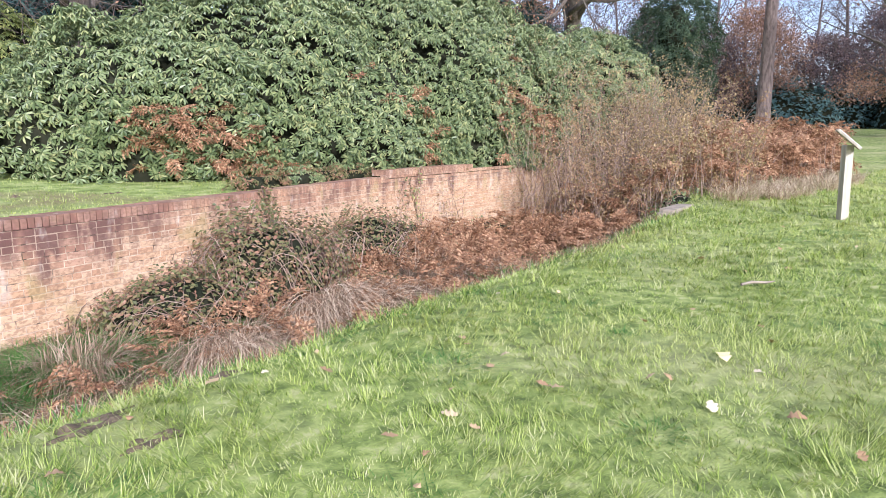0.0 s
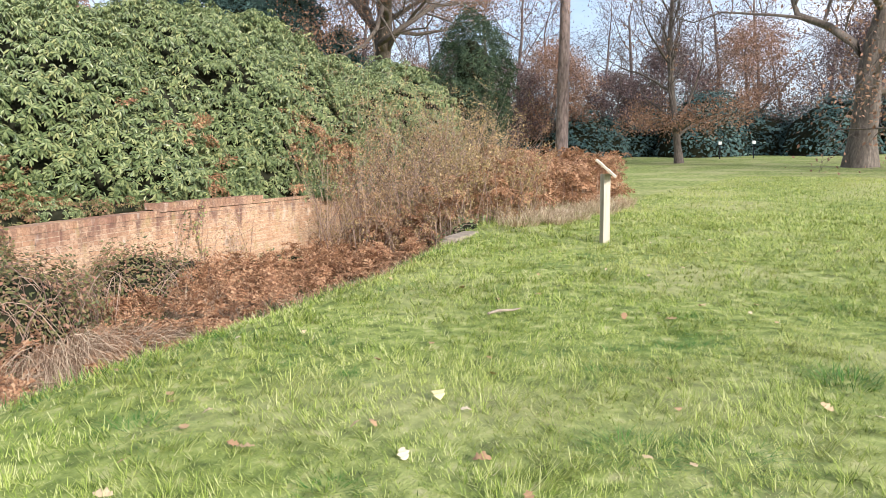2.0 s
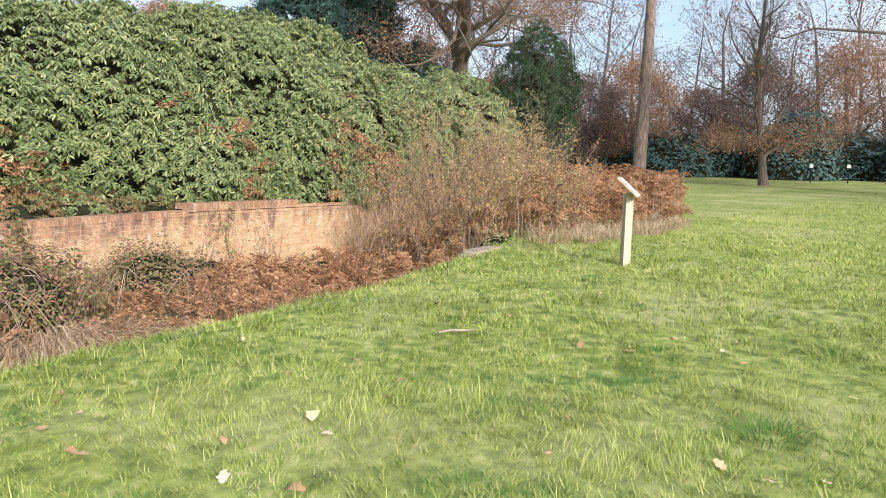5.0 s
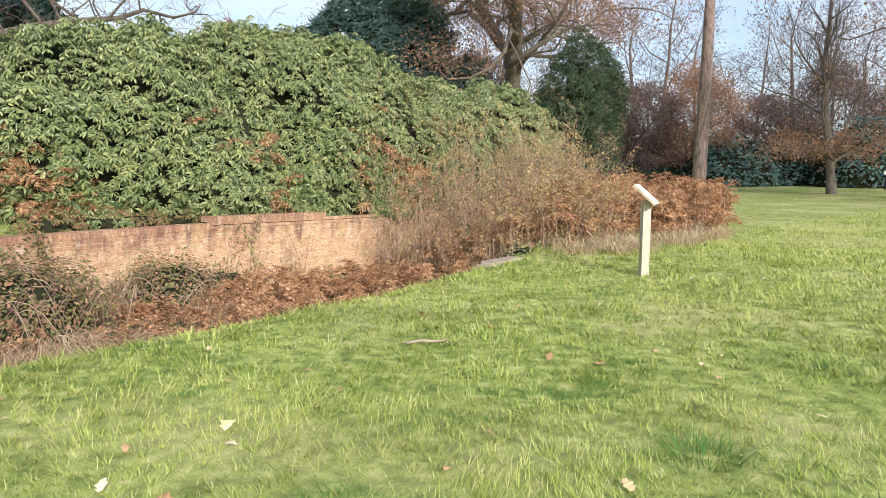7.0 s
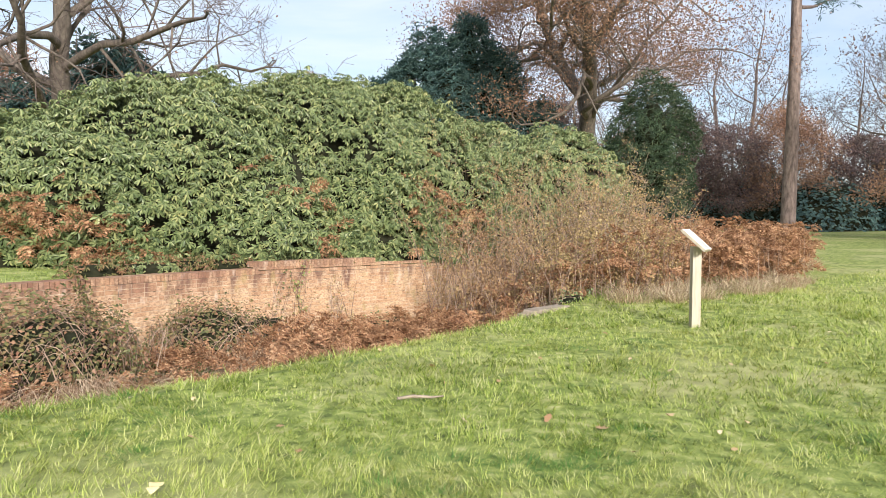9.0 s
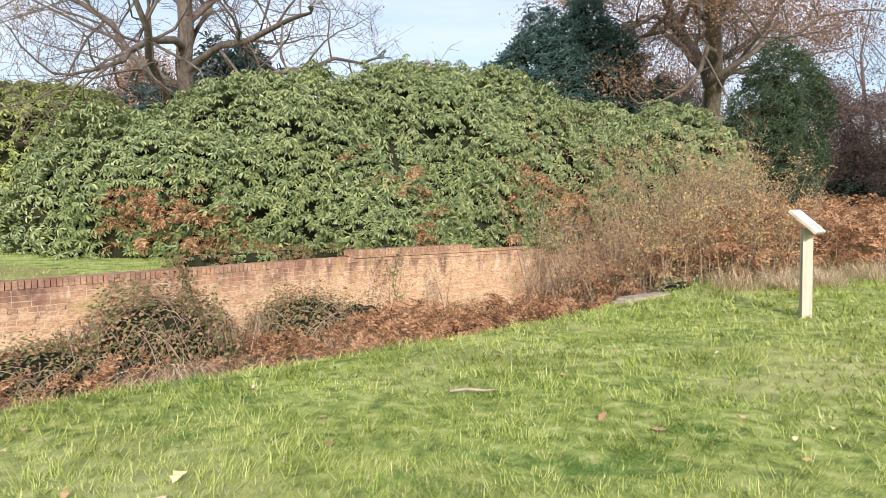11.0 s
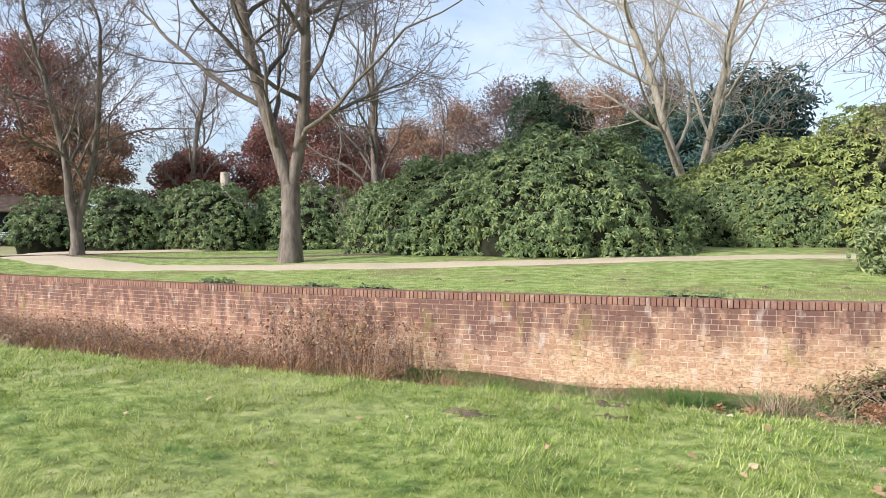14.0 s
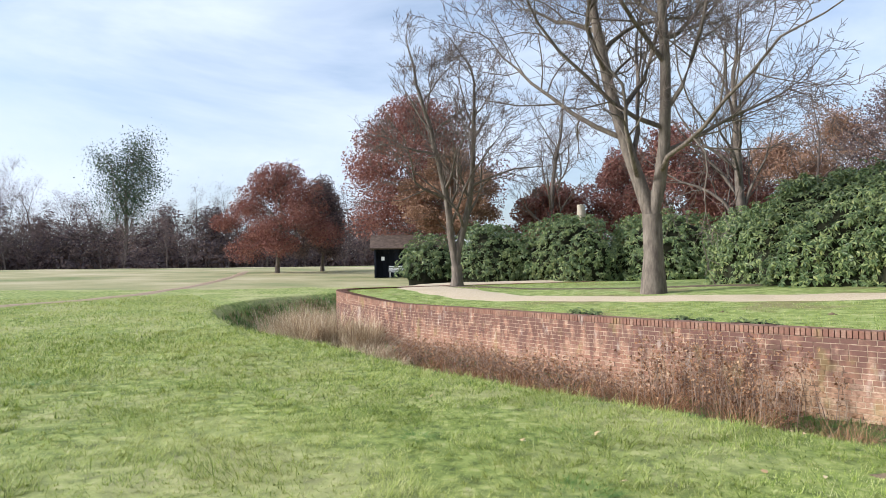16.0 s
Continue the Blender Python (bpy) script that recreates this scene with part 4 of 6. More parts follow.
def leafy_oak(label, x, y, height, width, base, seed, leafage, count=15000, size=0.2, clumps=24):
    """A broad tree that keeps its dead leaves: limbs and a crown of leafy clumps with gaps."""
    r = np.random.RandomState(seed)
    limbs, _ = grow(seed, height * 0.72, height * 0.02, 3, (12, 7, 5), 0.9, 0.25, 0.12, (0.55, 0.55, 0.5), counts=(8, 5, 3, 2), wig=0.16)
    ob = thing("tree", label, "tree", at_ground(x, y), rz=float(r.uniform(0, 360)))
    part("trunk", wood_mesh([l for l in limbs if l[2] <= 2], 9, 1.0, (8, 5, 4, 3, 3)).mesh("trunk", True), BARK, ob)
    part("twig_crown", wood_mesh([l for l in limbs if l[2] > 2], 9, 1.6).mesh("twig_crown", True), TWIG, ob)
    a, u = np.arange(clumps) * 2.4 + r.uniform(-0.4, 0.4, clumps), (np.arange(clumps) + 0.5) / clumps
    reach = width * 0.40 * np.sqrt(np.clip(1 - (1.7 * u - 0.55) ** 2, 0.05, 1)) * r.uniform(0.45, 1.1, clumps)
    c = np.stack([reach * np.cos(a), reach * np.sin(a), base + (height - base) * (0.1 + 0.8 * u)], -1)
    k = r.randint(clumps, size=count)
    d = unit(r.normal(size=(count, 3))) * (r.rand(count) ** 0.45)[:, None]
    p = c[k] + d * np.array([0.20 * width, 0.20 * width, 0.13 * (height - base)]) * r.uniform(0.75, 1.1, clumps)[k][:, None]
    p = p[(vnoise(p * 0.9, seed) + 0.5 * vnoise(p * 2.4, seed + 1) > -0.55) & (p[:, 2] > base * 0.7)]
    f = Soup()
    tri = np.array([(0, -0.35, 0), (1, 0, 0.1), (0, 0.35, 0)])
    v = np.einsum("nij,kj->nki", frames_to(r.normal(0, 1, p.shape)), tri) * (r.uniform(0.6, 1.3, len(p)) * size)[:, None, None] + p[:, None]
    f.add(v.reshape(-1, 3), None, np.arange(len(p) * 3).reshape(-1, 3))
    tagged(part("crown", f.mesh("crown"), leafage, ob), kind="stuff")
    return ob


for h, d, ht, w in ((-29, 68, 14.5, 2.6), (-26.5, 72, 13.0, 2.4), (-20.5, 62, 10.5, 4.2), (-17.0, 58, 9.5, 4.0)):
    evergreen_tree("dark evergreen standing among the brown oaks", at_ground(d * math.sin(radians(h)), d * math.cos(radians(h))), [((0, 0, ht * 0.42), (w, w, ht * 0.5)), ((0.3 * w, 0.2, ht * 0.68), (w * 0.6, w * 0.6, ht * 0.34))], IVY, 20, (1.0, 1.7), 0.5)

# ---- distant woods and hedges ----
def wood_tree_soups(seed, height, leafy, lo=0.1):
    limbs, tips = grow(seed, height * 0.72, height * 0.014, 3, (9, 5, 4), 0.8, 0.33, lo, (0.55, 0.55, 0.55), counts=(5, 3, 2, 2), wig=0.18)
    w = wood_mesh(limbs, 9, 1.5, (4, 3, 3, 3, 3))
    f = Soup()
    if leafy:
        leaf_cloud(f, tips, leafy, 0.12, 0.42)
    return w, f


def arrays(s):
    return np.concatenate(s.v), np.concatenate(s.q) if s.q else np.zeros((0, 4), int)


WOODS = [wood_tree_soups(60 + k, 12, n, l) for k, (n, l) in enumerate(((0, 0.12), (4, 0.1), (8, 0.08), (15, 0.04)))]


def planted(soup_w, soup_f, kind, x, y, scale, rz, wide=1.0):
    w, f = WOODS[kind]
    c, s = math.cos(rz), math.sin(rz)
    rot = np.array([[c * wide, -s * wide, 0], [s * wide, c * wide, 0], [0, 0, 1]])[None]
    p = np.array([[x, y, footing(x, y) - 0.1]])
    soup_w.stamp(*arrays(w), p, rot, scale)
    if f.v:
        soup_f.stamp(*arrays(f), p, rot, scale)


def woodland(label, places, leafage, seed):
    r = np.random.RandomState(seed)
    w, f = Soup(), Soup()
    for x, y, kind, h in places:
        planted(w, f, kind, x, y, h / 12 * r.uniform(0.85, 1.15), r.uniform(0, 6), r.uniform(0.9, 1.2))
    ob = thing("woodland", label, "trees", (places[0][0], places[0][1], 0), kind="stuff")
    inv = ob.matrix_world.inverted()
    for o in (part("trunk", w.mesh("trunk", True), TWIG, ob), part("crown", f.mesh("crown"), leafage, ob)):
        o.matrix_parent_inverse = inv
        tagged(o, kind="stuff")


def polar(heading, d):
    a = radians(heading)
    return d * math.sin(a), d * math.cos(a)


r_ = np.random.RandomState(33)
woodland("grey-brown leafless woodland at the far side of the field", [(*polar(h, r_.uniform(138, 165)), r_.choice([1, 2, 3]), r_.uniform(12, 17)) for h in np.linspace(-102, -66, 32)], HAZEWOOD, 1)
woodland("low purple-brown scrub along the far side of the field", [(*polar(h, r_.uniform(126, 138)), 3, r_.uniform(6, 10)) for h in np.linspace(-102, -62, 28)], HAZEWOOD, 5)
woodland("bare woodland behind the terrace", [(*polar(h, r_.uniform(75, 95)), r_.choice([0, 1]), r_.uniform(13, 18)) for h in np.linspace(-40, 32, 22)], OAKLEAF, 2)
woodland("bare and russet trees beyond the lawn", [(*polar(h, r_.uniform(84, 105)), r_.choice([0, 1, 1, 2]), r_.uniform(17, 25)) for h in np.linspace(34, 108, 34)], HAZEWOOD, 3)

for k, (h, d, ht, w) in enumerate([(-39, 78, 13, 11), (-35, 86, 17, 13), (-31, 80, 18, 14), (-27, 84, 18.5, 14), (-23.5, 78, 17, 13), (-19, 86, 19, 14), (-14, 90, 17, 13), (3, 84, 18, 14), (9, 78, 16, 12), (24, 70, 15, 11)]):
    leafy_oak("brown-leaved oak in the woodland behind the terrace", *polar(h, d), ht, w, 2.5, 210 + k, HAZEWOOD if k % 3 == 2 else OAKLEAF, 26000, 0.22)
for k, (h, d, ht, w) in enumerate([(-56, 58, 7.5, 8), (-50, 60, 10.5, 9), (-46.5, 58, 12, 9), (-43, 62, 10, 9)]):
    leafy_oak("copper-leaved tree behind the evergreen row", *polar(h, d), ht, w, 1.5, 240 + k, REDLEAF, 26000, 0.20)
for k, (h, d, ht, w) in enumerate([(44, 70, 13, 10), (50, 72, 10, 10), (53.5, 68, 11.5, 10), (57, 70, 10, 11), (61, 72, 12, 11), (66, 74, 9, 10), (70, 76, 12, 11), (76, 78, 14, 12), (83, 74, 13, 12), (90, 78, 14, 12), (97, 76, 13, 12)]):
    leafy_oak("dim russet-leaved tree before the far woods", *polar(h, d), ht, w, 1.0, 260 + k, OAKLEAF if k % 3 == 1 else HAZEWOOD, 24000, 0.17)


for k, h in enumerate(np.linspace(-102, -64, 24)):
    x, y = polar(h, 140 + 12 * (k % 3))
    bush("woodland_edge", "dim brown mass of bare trees at the field's far edge", "scrub", [((x, y, 2.5), (6.0 + 1.5 * math.sin(k * 5.1), 4.5, 8.5 + 2.6 * math.sin(k * 2.7)))], HAZEWOOD, 20, [(LEAF_CARD[0], LEAF_CARD[1])], (0.4, 0.8), jitter=1.3, shrink=2.6, group="far undergrowth", inner=HAZEWOOD)


leafy_oak("red-brown leaved oak in the far field", -72.5, 15.8, 11.4, 11.5, 1.2, 271, REDLEAF, 40000, 0.18)
leafy_oak("darker red-brown oak in the far field", -76.0, 21.5, 10.5, 6.5, 1.0, 272, HAZEWOOD, 24000, 0.20)
leafy_oak("broad red-leaved oak sheltering the hut", -57.2, 24.6, 16.0, 15.5, 2.4, 273, REDLEAF, 60000, 0.19, 34)
leafy_oak("russet oak beside the hut", -50.2, 24.2, 10.0, 8.0, 3.2, 274, OAKLEAF, 26000, 0.19)
limbs, tips = grow(75, 17.0, 0.4, 3, (12, 8, 6), 0.8, 0.3, 0.3, (0.5, 0.5, 0.5))
tree("tall tree thick with ivy far across the field", at_ground(*polar(-88.5, 138)), 0, limbs, tips, BARK, IVY, 24, 0.3, 1.1, lambda p: vnoise(p * 0.35) > -0.25)

for n_, h in enumerate(np.linspace(50, 104, 13)):
    x, y = polar(h, 72 if n_ % 2 else 76)
    bush("rhododendron_bush", "dark evergreen screen of rhododendron at the far edge of the lawn", "bush", [((x, y, 1.3), (5.6, 4.5, 4.4 + 0.9 * (n_ % 3)))], CONIFER, 34, [(LEAF_CARD[0], LEAF_CARD[1])], (0.22, 0.48), jitter=0.4, group="far evergreen screen")


# ---- grass ----
BLADE_T = (np.array([(-0.5, 0, 0), (0.5, 0, 0), (0.12, 0.35, 0.95), (-0.12, 0.35, 0.95)]), np.array([(0, 1, 2, 3)]))


def blades(soup, x, y, z, height, width, lean=0.5):
    """Single bent blades: height and width in metres."""
    n = len(x)
    at = np.stack([x, y, 0 * x], -1)
    a = 5 * vnoise(at * 1.4, 11) + rs.normal(0, 0.9, n)
    c, s = np.cos(a), np.sin(a)
    tilt = 0.35 + 0.5 * vnoise(at * 3.0, 12) + rs.normal(0, lean, n)
    rot = np.zeros((n, 3, 3))
    rot[:, 0, 0], rot[:, 1, 0] = c * width, s * width
    rot[:, 0, 1], rot[:, 1, 1] = -s * height, c * height
    rot[:, 0, 2], rot[:, 1, 2], rot[:, 2, 2] = -s * tilt * height, c * tilt * height, height
    soup.stamp(*BLADE_T, np.stack([x, y, z], -1), rot, 1.0)


def lawn_blades():
    """Blades that stand in small tufts, taller and shorter in patches."""
    soup = Soup()
    n, per = 250000, 9
    x, y = rs.uniform(-19, 15, n), rs.uniform(-2.5, 11, n)
    u = np.clip((x + 3.5) / 3.5, 0, 1)
    d = np.hypot(x + 3.5 - 3.5 * u, y - 1.9 + 1.9 * u)
    ok = (rs.rand(n) < np.clip((3.3 / np.maximum(d, 0.1)) ** 1.5, 0.05, 1)) & (y > 0.95 - 0.33 * np.abs(x))
    de = line_dist(x, y, EDGE_C)
    ok &= (~inside(x, y, DITCH)) | (de < 0.6 + rs.uniform(-0.3, 0.4, n))
    ok &= ~inside(x, y, TERRACE_EDGE)
    x, y, d, de = x[ok], y[ok], d[ok], de[ok]
    xy0 = np.stack([x, y, 0 * x], -1)
    patch = 0.9 * vnoise(xy0 * 2.1) + 0.6 * vnoise(xy0 * 5.5, 5)
    far = np.clip(d / 3.4, 1, 3.0)
    h = (0.032 + 0.020 * patch) * rs.lognormal(0, 0.35, len(x)) * (1 + 0.45 * np.exp(-(de / 0.5) ** 2)) * (0.75 + 0.25 * far)
    h, far, x, y = (np.repeat(v, per) for v in (np.clip(h, 0.014, 0.11), far, x, y))
    a, rr = rs.uniform(0, 2 * np.pi, len(x)), np.abs(rs.normal(0, 0.02, len(x))) * far
    x, y = x + rr * np.cos(a), y + rr * np.sin(a)
    sweep = 6 * vnoise(np.stack([x, y, 0 * x], -1) * 1.3, 11)            # each patch is swept one way
    a = np.where(rs.rand(len(x)) < 0.45, a, sweep + rs.normal(0, 0.8, len(x)))
    c, k = np.cos(a), np.sin(a)
    wide = 0.0045 * far * rs.uniform(0.7, 1.35, len(x))
    long = h * rs.uniform(0.7, 1.9, len(x))
    lean = np.radians(rs.uniform(34, 82, len(x)))
    rise, run = long * np.cos(lean), long * np.sin(lean)
    rot = np.zeros((len(x), 3, 3))
    rot[:, 0, 0], rot[:, 1, 0] = k * wide, -c * wide
    rot[:, 0, 1], rot[:, 1, 1] = c * run * 0.4, k * run * 0.4
    rot[:, 0, 2], rot[:, 1, 2], rot[:, 2, 2] = c * run * 0.85, k * run * 0.85, rise
    soup.stamp(*BLADE_T, np.stack([x, y, quick_h(x, y) - 0.004], -1), rot, 1.0)
    return soup


grass = new("lawn_grass", lawn_blades().mesh("lawn_grass"))
grass.data.materials.append(BLADE)
tagged(grass, "short uneven lawn grass, green and straw yellow", "grass", kind="stuff")


def terrace_blades():
    soup = Soup()
    n = 60000
    s = rs.uniform(4, S_STEP + 1.5, n)
    p, d = wall_at(s)
    off = 0.2 + rs.uniform(0, 1, n) ** 1.6 * 5.0
    q = p + np.stack([-d[:, 1], d[:, 0]], -1) * off[:, None]
    ok = (line_dist(q[:, 0], q[:, 1], PATH_C) > 1.0 + rs.uniform(0, 0.2, n))
    q = q[ok]
    h = rs.uniform(0.015, 0.042, len(q))
    blades(soup, q[:, 0], q[:, 1], terrace_h(q[:, 0], q[:, 1]) - 0.005, h, 0.009, 0.8)
    return soup


def far_blades():
    soup = Soup()
    for n, x0, x1, y0, y1 in ((42000, -36, -15, -9, 3.6), (34000, 11, 32, 0, 9.5)):
        x, y = rs.uniform(x0, x1, n), rs.uniform(y0, y1, n)
        ok = ~inside(x, y, DITCH) & (line_dist(x, y, np.array([(-27, -6), (-31, -3.6), (-36, 0.2)])) > 0.6)
        x, y = x[ok], y[ok]
        blades(soup, x, y, ground_h(x, y) - 0.005, rs.uniform(0.03, 0.08, len(x)), 0.016, 0.7)
    return soup


far_grass = new("far_lawn_grass", far_blades().mesh("far_lawn_grass"))
far_grass.data.materials.append(BLADE)
tagged(far_grass, "rough lawn grass farther off", "grass", kind="stuff")
tgrass = new("terrace_grass", terrace_blades().mesh("terrace_grass"))
tgrass.data.materials.append(BLADE)
tagged(tgrass, "thin short grass on the terrace", "grass", kind="stuff")


def ditch_blades(seed, n, hmin, hmax, width):
    """Rough grass on the floor and banks of the ditch."""
    r = np.random.RandomState(seed)
    soup = Soup()
    x, y = r.uniform(-34, 7.5, n), r.uniform(2.5, 13, n)
    ok = inside(x, y, DITCH) & (line_dist(x, y, EDGE_C) > 0.25) & (vnoise(np.stack([x, y, 0 * x], -1) * 1.6, seed) > -0.2)
    x, y = x[ok], y[ok]
    big = 1 + 0.8 * smoothstep(-10, -20, x)
    blades(soup, x, y, ground_h(x, y) - 0.01, r.uniform(hmin, hmax, len(x)) * big, width * big, 0.9)
    return soup


for label, mat, args in (("rough green grass on the floor of the ditch", TUFT, (3, 190000, 0.03, 0.12, 0.009)), ("withered straw lying over the floor of the ditch", STRAW, (4, 90000, 0.04, 0.17, 0.006)), ("brown stalks and leaf litter in the ditch", BRACKEN, (5, 80000, 0.03, 0.12, 0.01))):
    ob = new("ditch_grass", ditch_blades(*args).mesh("ditch_grass"))
    ob.data.materials.append(mat)
    tagged(ob, label, "grass", kind="stuff")


def tussock(name, label, at, radius, height, count, mat, spread=0.8, width=0.006, category="grass", group="", bend=0.8):
    """A clump of long blades that rise and arch over."""
    ob = thing(name, label, category, at, group)
    n = count
    a, rr = rs.uniform(0, 2 * np.pi, n), radius * np.sqrt(rs.rand(n)) * 0.6
    base = np.stack([rr * np.cos(a), rr * np.sin(a), np.full(n, -0.03)], -1)
    a2 = a + rs.normal(0, 0.7, n)
    h = height * rs.uniform(0.55, 1.1, n)
    out = radius * spread * rs.uniform(0.2, 1.2, n)
    u = np.linspace(0, 1, 5)
    dirs = np.stack([np.cos(a2), np.sin(a2), np.zeros(n)], -1)
    side = np.stack([-np.sin(a2), np.cos(a2), np.zeros(n)], -1) * width / 2
    droop = rs.uniform(0, bend, n)
    pts = base[:, None] + dirs[:, None] * (out[:, None] * u ** 1.8)[..., None]
    pts[..., 2] += h[:, None] * (u - droop[:, None] * 0.75 * u ** 3)
    w = np.array([1, 0.9, 0.7, 0.45, 0.1])[None, :, None]
    v = np.stack([pts - side[:, None] * w, pts + side[:, None] * w], 2).reshape(n, 10, 3)
    q = np.array([(2 * i, 2 * i + 1, 2 * i + 3, 2 * i + 2) for i in range(4)])
    q = q[None] + (np.arange(n) * 10)[:, None, None]
    part("blade_clump", mesh_np("blade_clump", v.reshape(-1, 3), q.reshape(-1, 4)), mat, ob)
    return ob


def lie(x, y, up=0.0):
    return (x, y, float(quick_h(np.array([x]), np.array([y]))[0]) + up)


for x, y, r0, h0 in [(1.95, 1.98, 0.22, 0.15), (2.1, 3.1, 0.2, 0.07), (-0.9, 4.9, 0.22, 0.08), (2.9, 6.2, 0.3, 0.1), (-2.4, 3.6, 0.25, 0.08), (3.9, 4.2, 0.25, 0.07), (-5.6, 3.2, 0.25, 0.08), (-3.0, 4.6, 0.25, 0.08), (0.6, 6.1, 0.3, 0.1), (-4.4, 2.4, 0.22, 0.08), (5.6, 5.0, 0.3, 0.08), (-11, -1.0, 0.3, 0.12)] + [(a, b, rs.uniform(0.12, 0.3), rs.uniform(0.05, 0.08)) for a, b in zip(rs.uniform(-9, 7, 60), rs.uniform(1.8, 6.0, 60)) if not inside(np.array(a), np.array(b), DITCH)]:
    tussock("grass_tuft", "lush dark green tuft of longer grass in the lawn", lie(x, y), r0 * 1.3, h0, 200, TUFT, 1.0, 0.005, group="lush tufts in the lawn")

# ---- fallen leaves, straw, bare earth ----
def leaf_mesh(seed):
    """A curled lobed leaf."""
    r = np.random.RandomState(seed)
    n = 9
    u = np.linspace(0, 1, n)
    w = (0.30 * np.sin(np.pi * u) ** 0.7) * (1 + 0.38 * np.sin(u * 19 + seed)) + 0.01
    cu = r.uniform(0.1, 0.35)
    v = [(a - 0.5, s * b, cu * (b ** 2) * 3 + 0.18 * math.sin(a * 3 + seed) * r.uniform(0.4, 1) + 0.05) for a, b in zip(u, w) for s in (-1, 0, 1)]
    q = [(3 * i + k, 3 * i + k + 1, 3 * i + k + 4, 3 * i + k + 3) for i in range(n - 1) for k in (0, 1)]
    me = mesh_np("fallen_leaf", v, q, smooth=True)
    me.materials.append(FALLEN)
    return me


LEAVES = [leaf_mesh(k) for k in range(6)]
seen = [(0.33, 3.85), (0.22, 3.59), (-0.76, 4.29), (-0.76, 4.69), (-0.41, 3.51), (-0.25, 3.96), (-0.27, 3.17), (0.82, 2.64), (1.29, 1.76), (1.48, 1.58), (1.31, 2.0), (2.93, 3.76), (3.71, 3.32), (3.67, 2.9),
        (3.07, 1.83), (3.08, 3.4), (3.26, 5.67), (0.74, 4.67), (1.05, 5.73), (-0.55, 4.78), (0.86, 3.81), (-5.42, 3.26), (-4.1, 3.76), (-2.6, 3.96), (-1.75, 4.05), (-4.36, 2.76), (-1.76, 4.3), (-1.41, 4.12),
        (-0.75, 4.21), (-0.19, 3.89), (-2.99, 4.85), (-2.59, 5.25), (-2.09, 5.48), (-1.51, 5.26), (-1.4, 4.31), (-1.18, 4.55)]
spots = seen + [(rs.uniform(-9, 9), rs.uniform(2.2, 7.0)) for _ in range(70)]
for k, (x, y) in enumerate(spots):
    if bool(inside(np.array(x), np.array(y), DITCH)) or math.hypot(x, y) < 1.6:
        continue
    ob = new("fallen_leaf", LEAVES[k % 6])
    sz = (0.115 if k == 0 else rs.uniform(0.05, 0.095)) * (1.0 if k < 35 else 0.75)
    ob.matrix_world = pose(*lie(x, y, 0.03), rs.uniform(-18, 18), rs.uniform(-18, 18), rs.uniform(0, 360)) @ Matrix.Scale(sz, 4)
    if k == 0:
        ob.data = LEAVES[0].copy()
        ob.data.materials.clear()
        ob.data.materials.append(FALLEN_PALE)
    tagged(ob, "large pale yellow fallen leaf on the grass" if k == 0 else "curled tan fallen leaf lying on the grass", "leaf", "fallen leaves")

for x, y, r0 in [(0.45, 3.08, 0.16), (3.2, 3.6, 0.12)]:
    tussock("straw_clump", "pale wisp of dead grass on the lawn", lie(x, y), r0, 0.05, 130, STRAW, 1.3, 0.005, group="wisps of straw")


def earth_patch(x, y, rx, ry):
    """A bare lump of turned soil."""
    bm = bmesh.new()
    bmesh.ops.create_grid(bm, x_segments=18, y_segments=12, size=1)
    for v in bm.verts:
        r = math.hypot(v.co.x, v.co.y)
        k = max(0.0, 1 - r) ** 0.6
        n = noise.noise(Vector((v.co.x * 3 + x, v.co.y * 3 + y, 0)))
        v.co = (v.co.x * rx, v.co.y * ry, -0.03 + k * (0.045 + 0.045 * n))
    ob = part("bare_earth", bm, SOIL, None)
    ob.matrix_world = pose(*lie(x, y), 0, 0, 15)
    tagged(ob, "scuffed patch of bare dark soil in the grass", "soil", "bare patches", "stuff")


for a in [(-3.55, 4.45, 0.38, 0.16), (-2.55, 5.0, 0.25, 0.1), (-2.75, 5.35, 0.32, 0.14), (-1.95, 5.75, 0.3, 0.12)]:
    earth_patch(*a)
for x in (-10.2, -8.6, -7.1, -5.4, -4.2, -2.9, -1.8, -0.6):
    earth_patch(x, float(np.interp(x, WALL_C[60:, 0], WALL_C[60:, 1])) + rs.uniform(1.2, 3.2), rs.uniform(0.12, 0.26), 0.1)

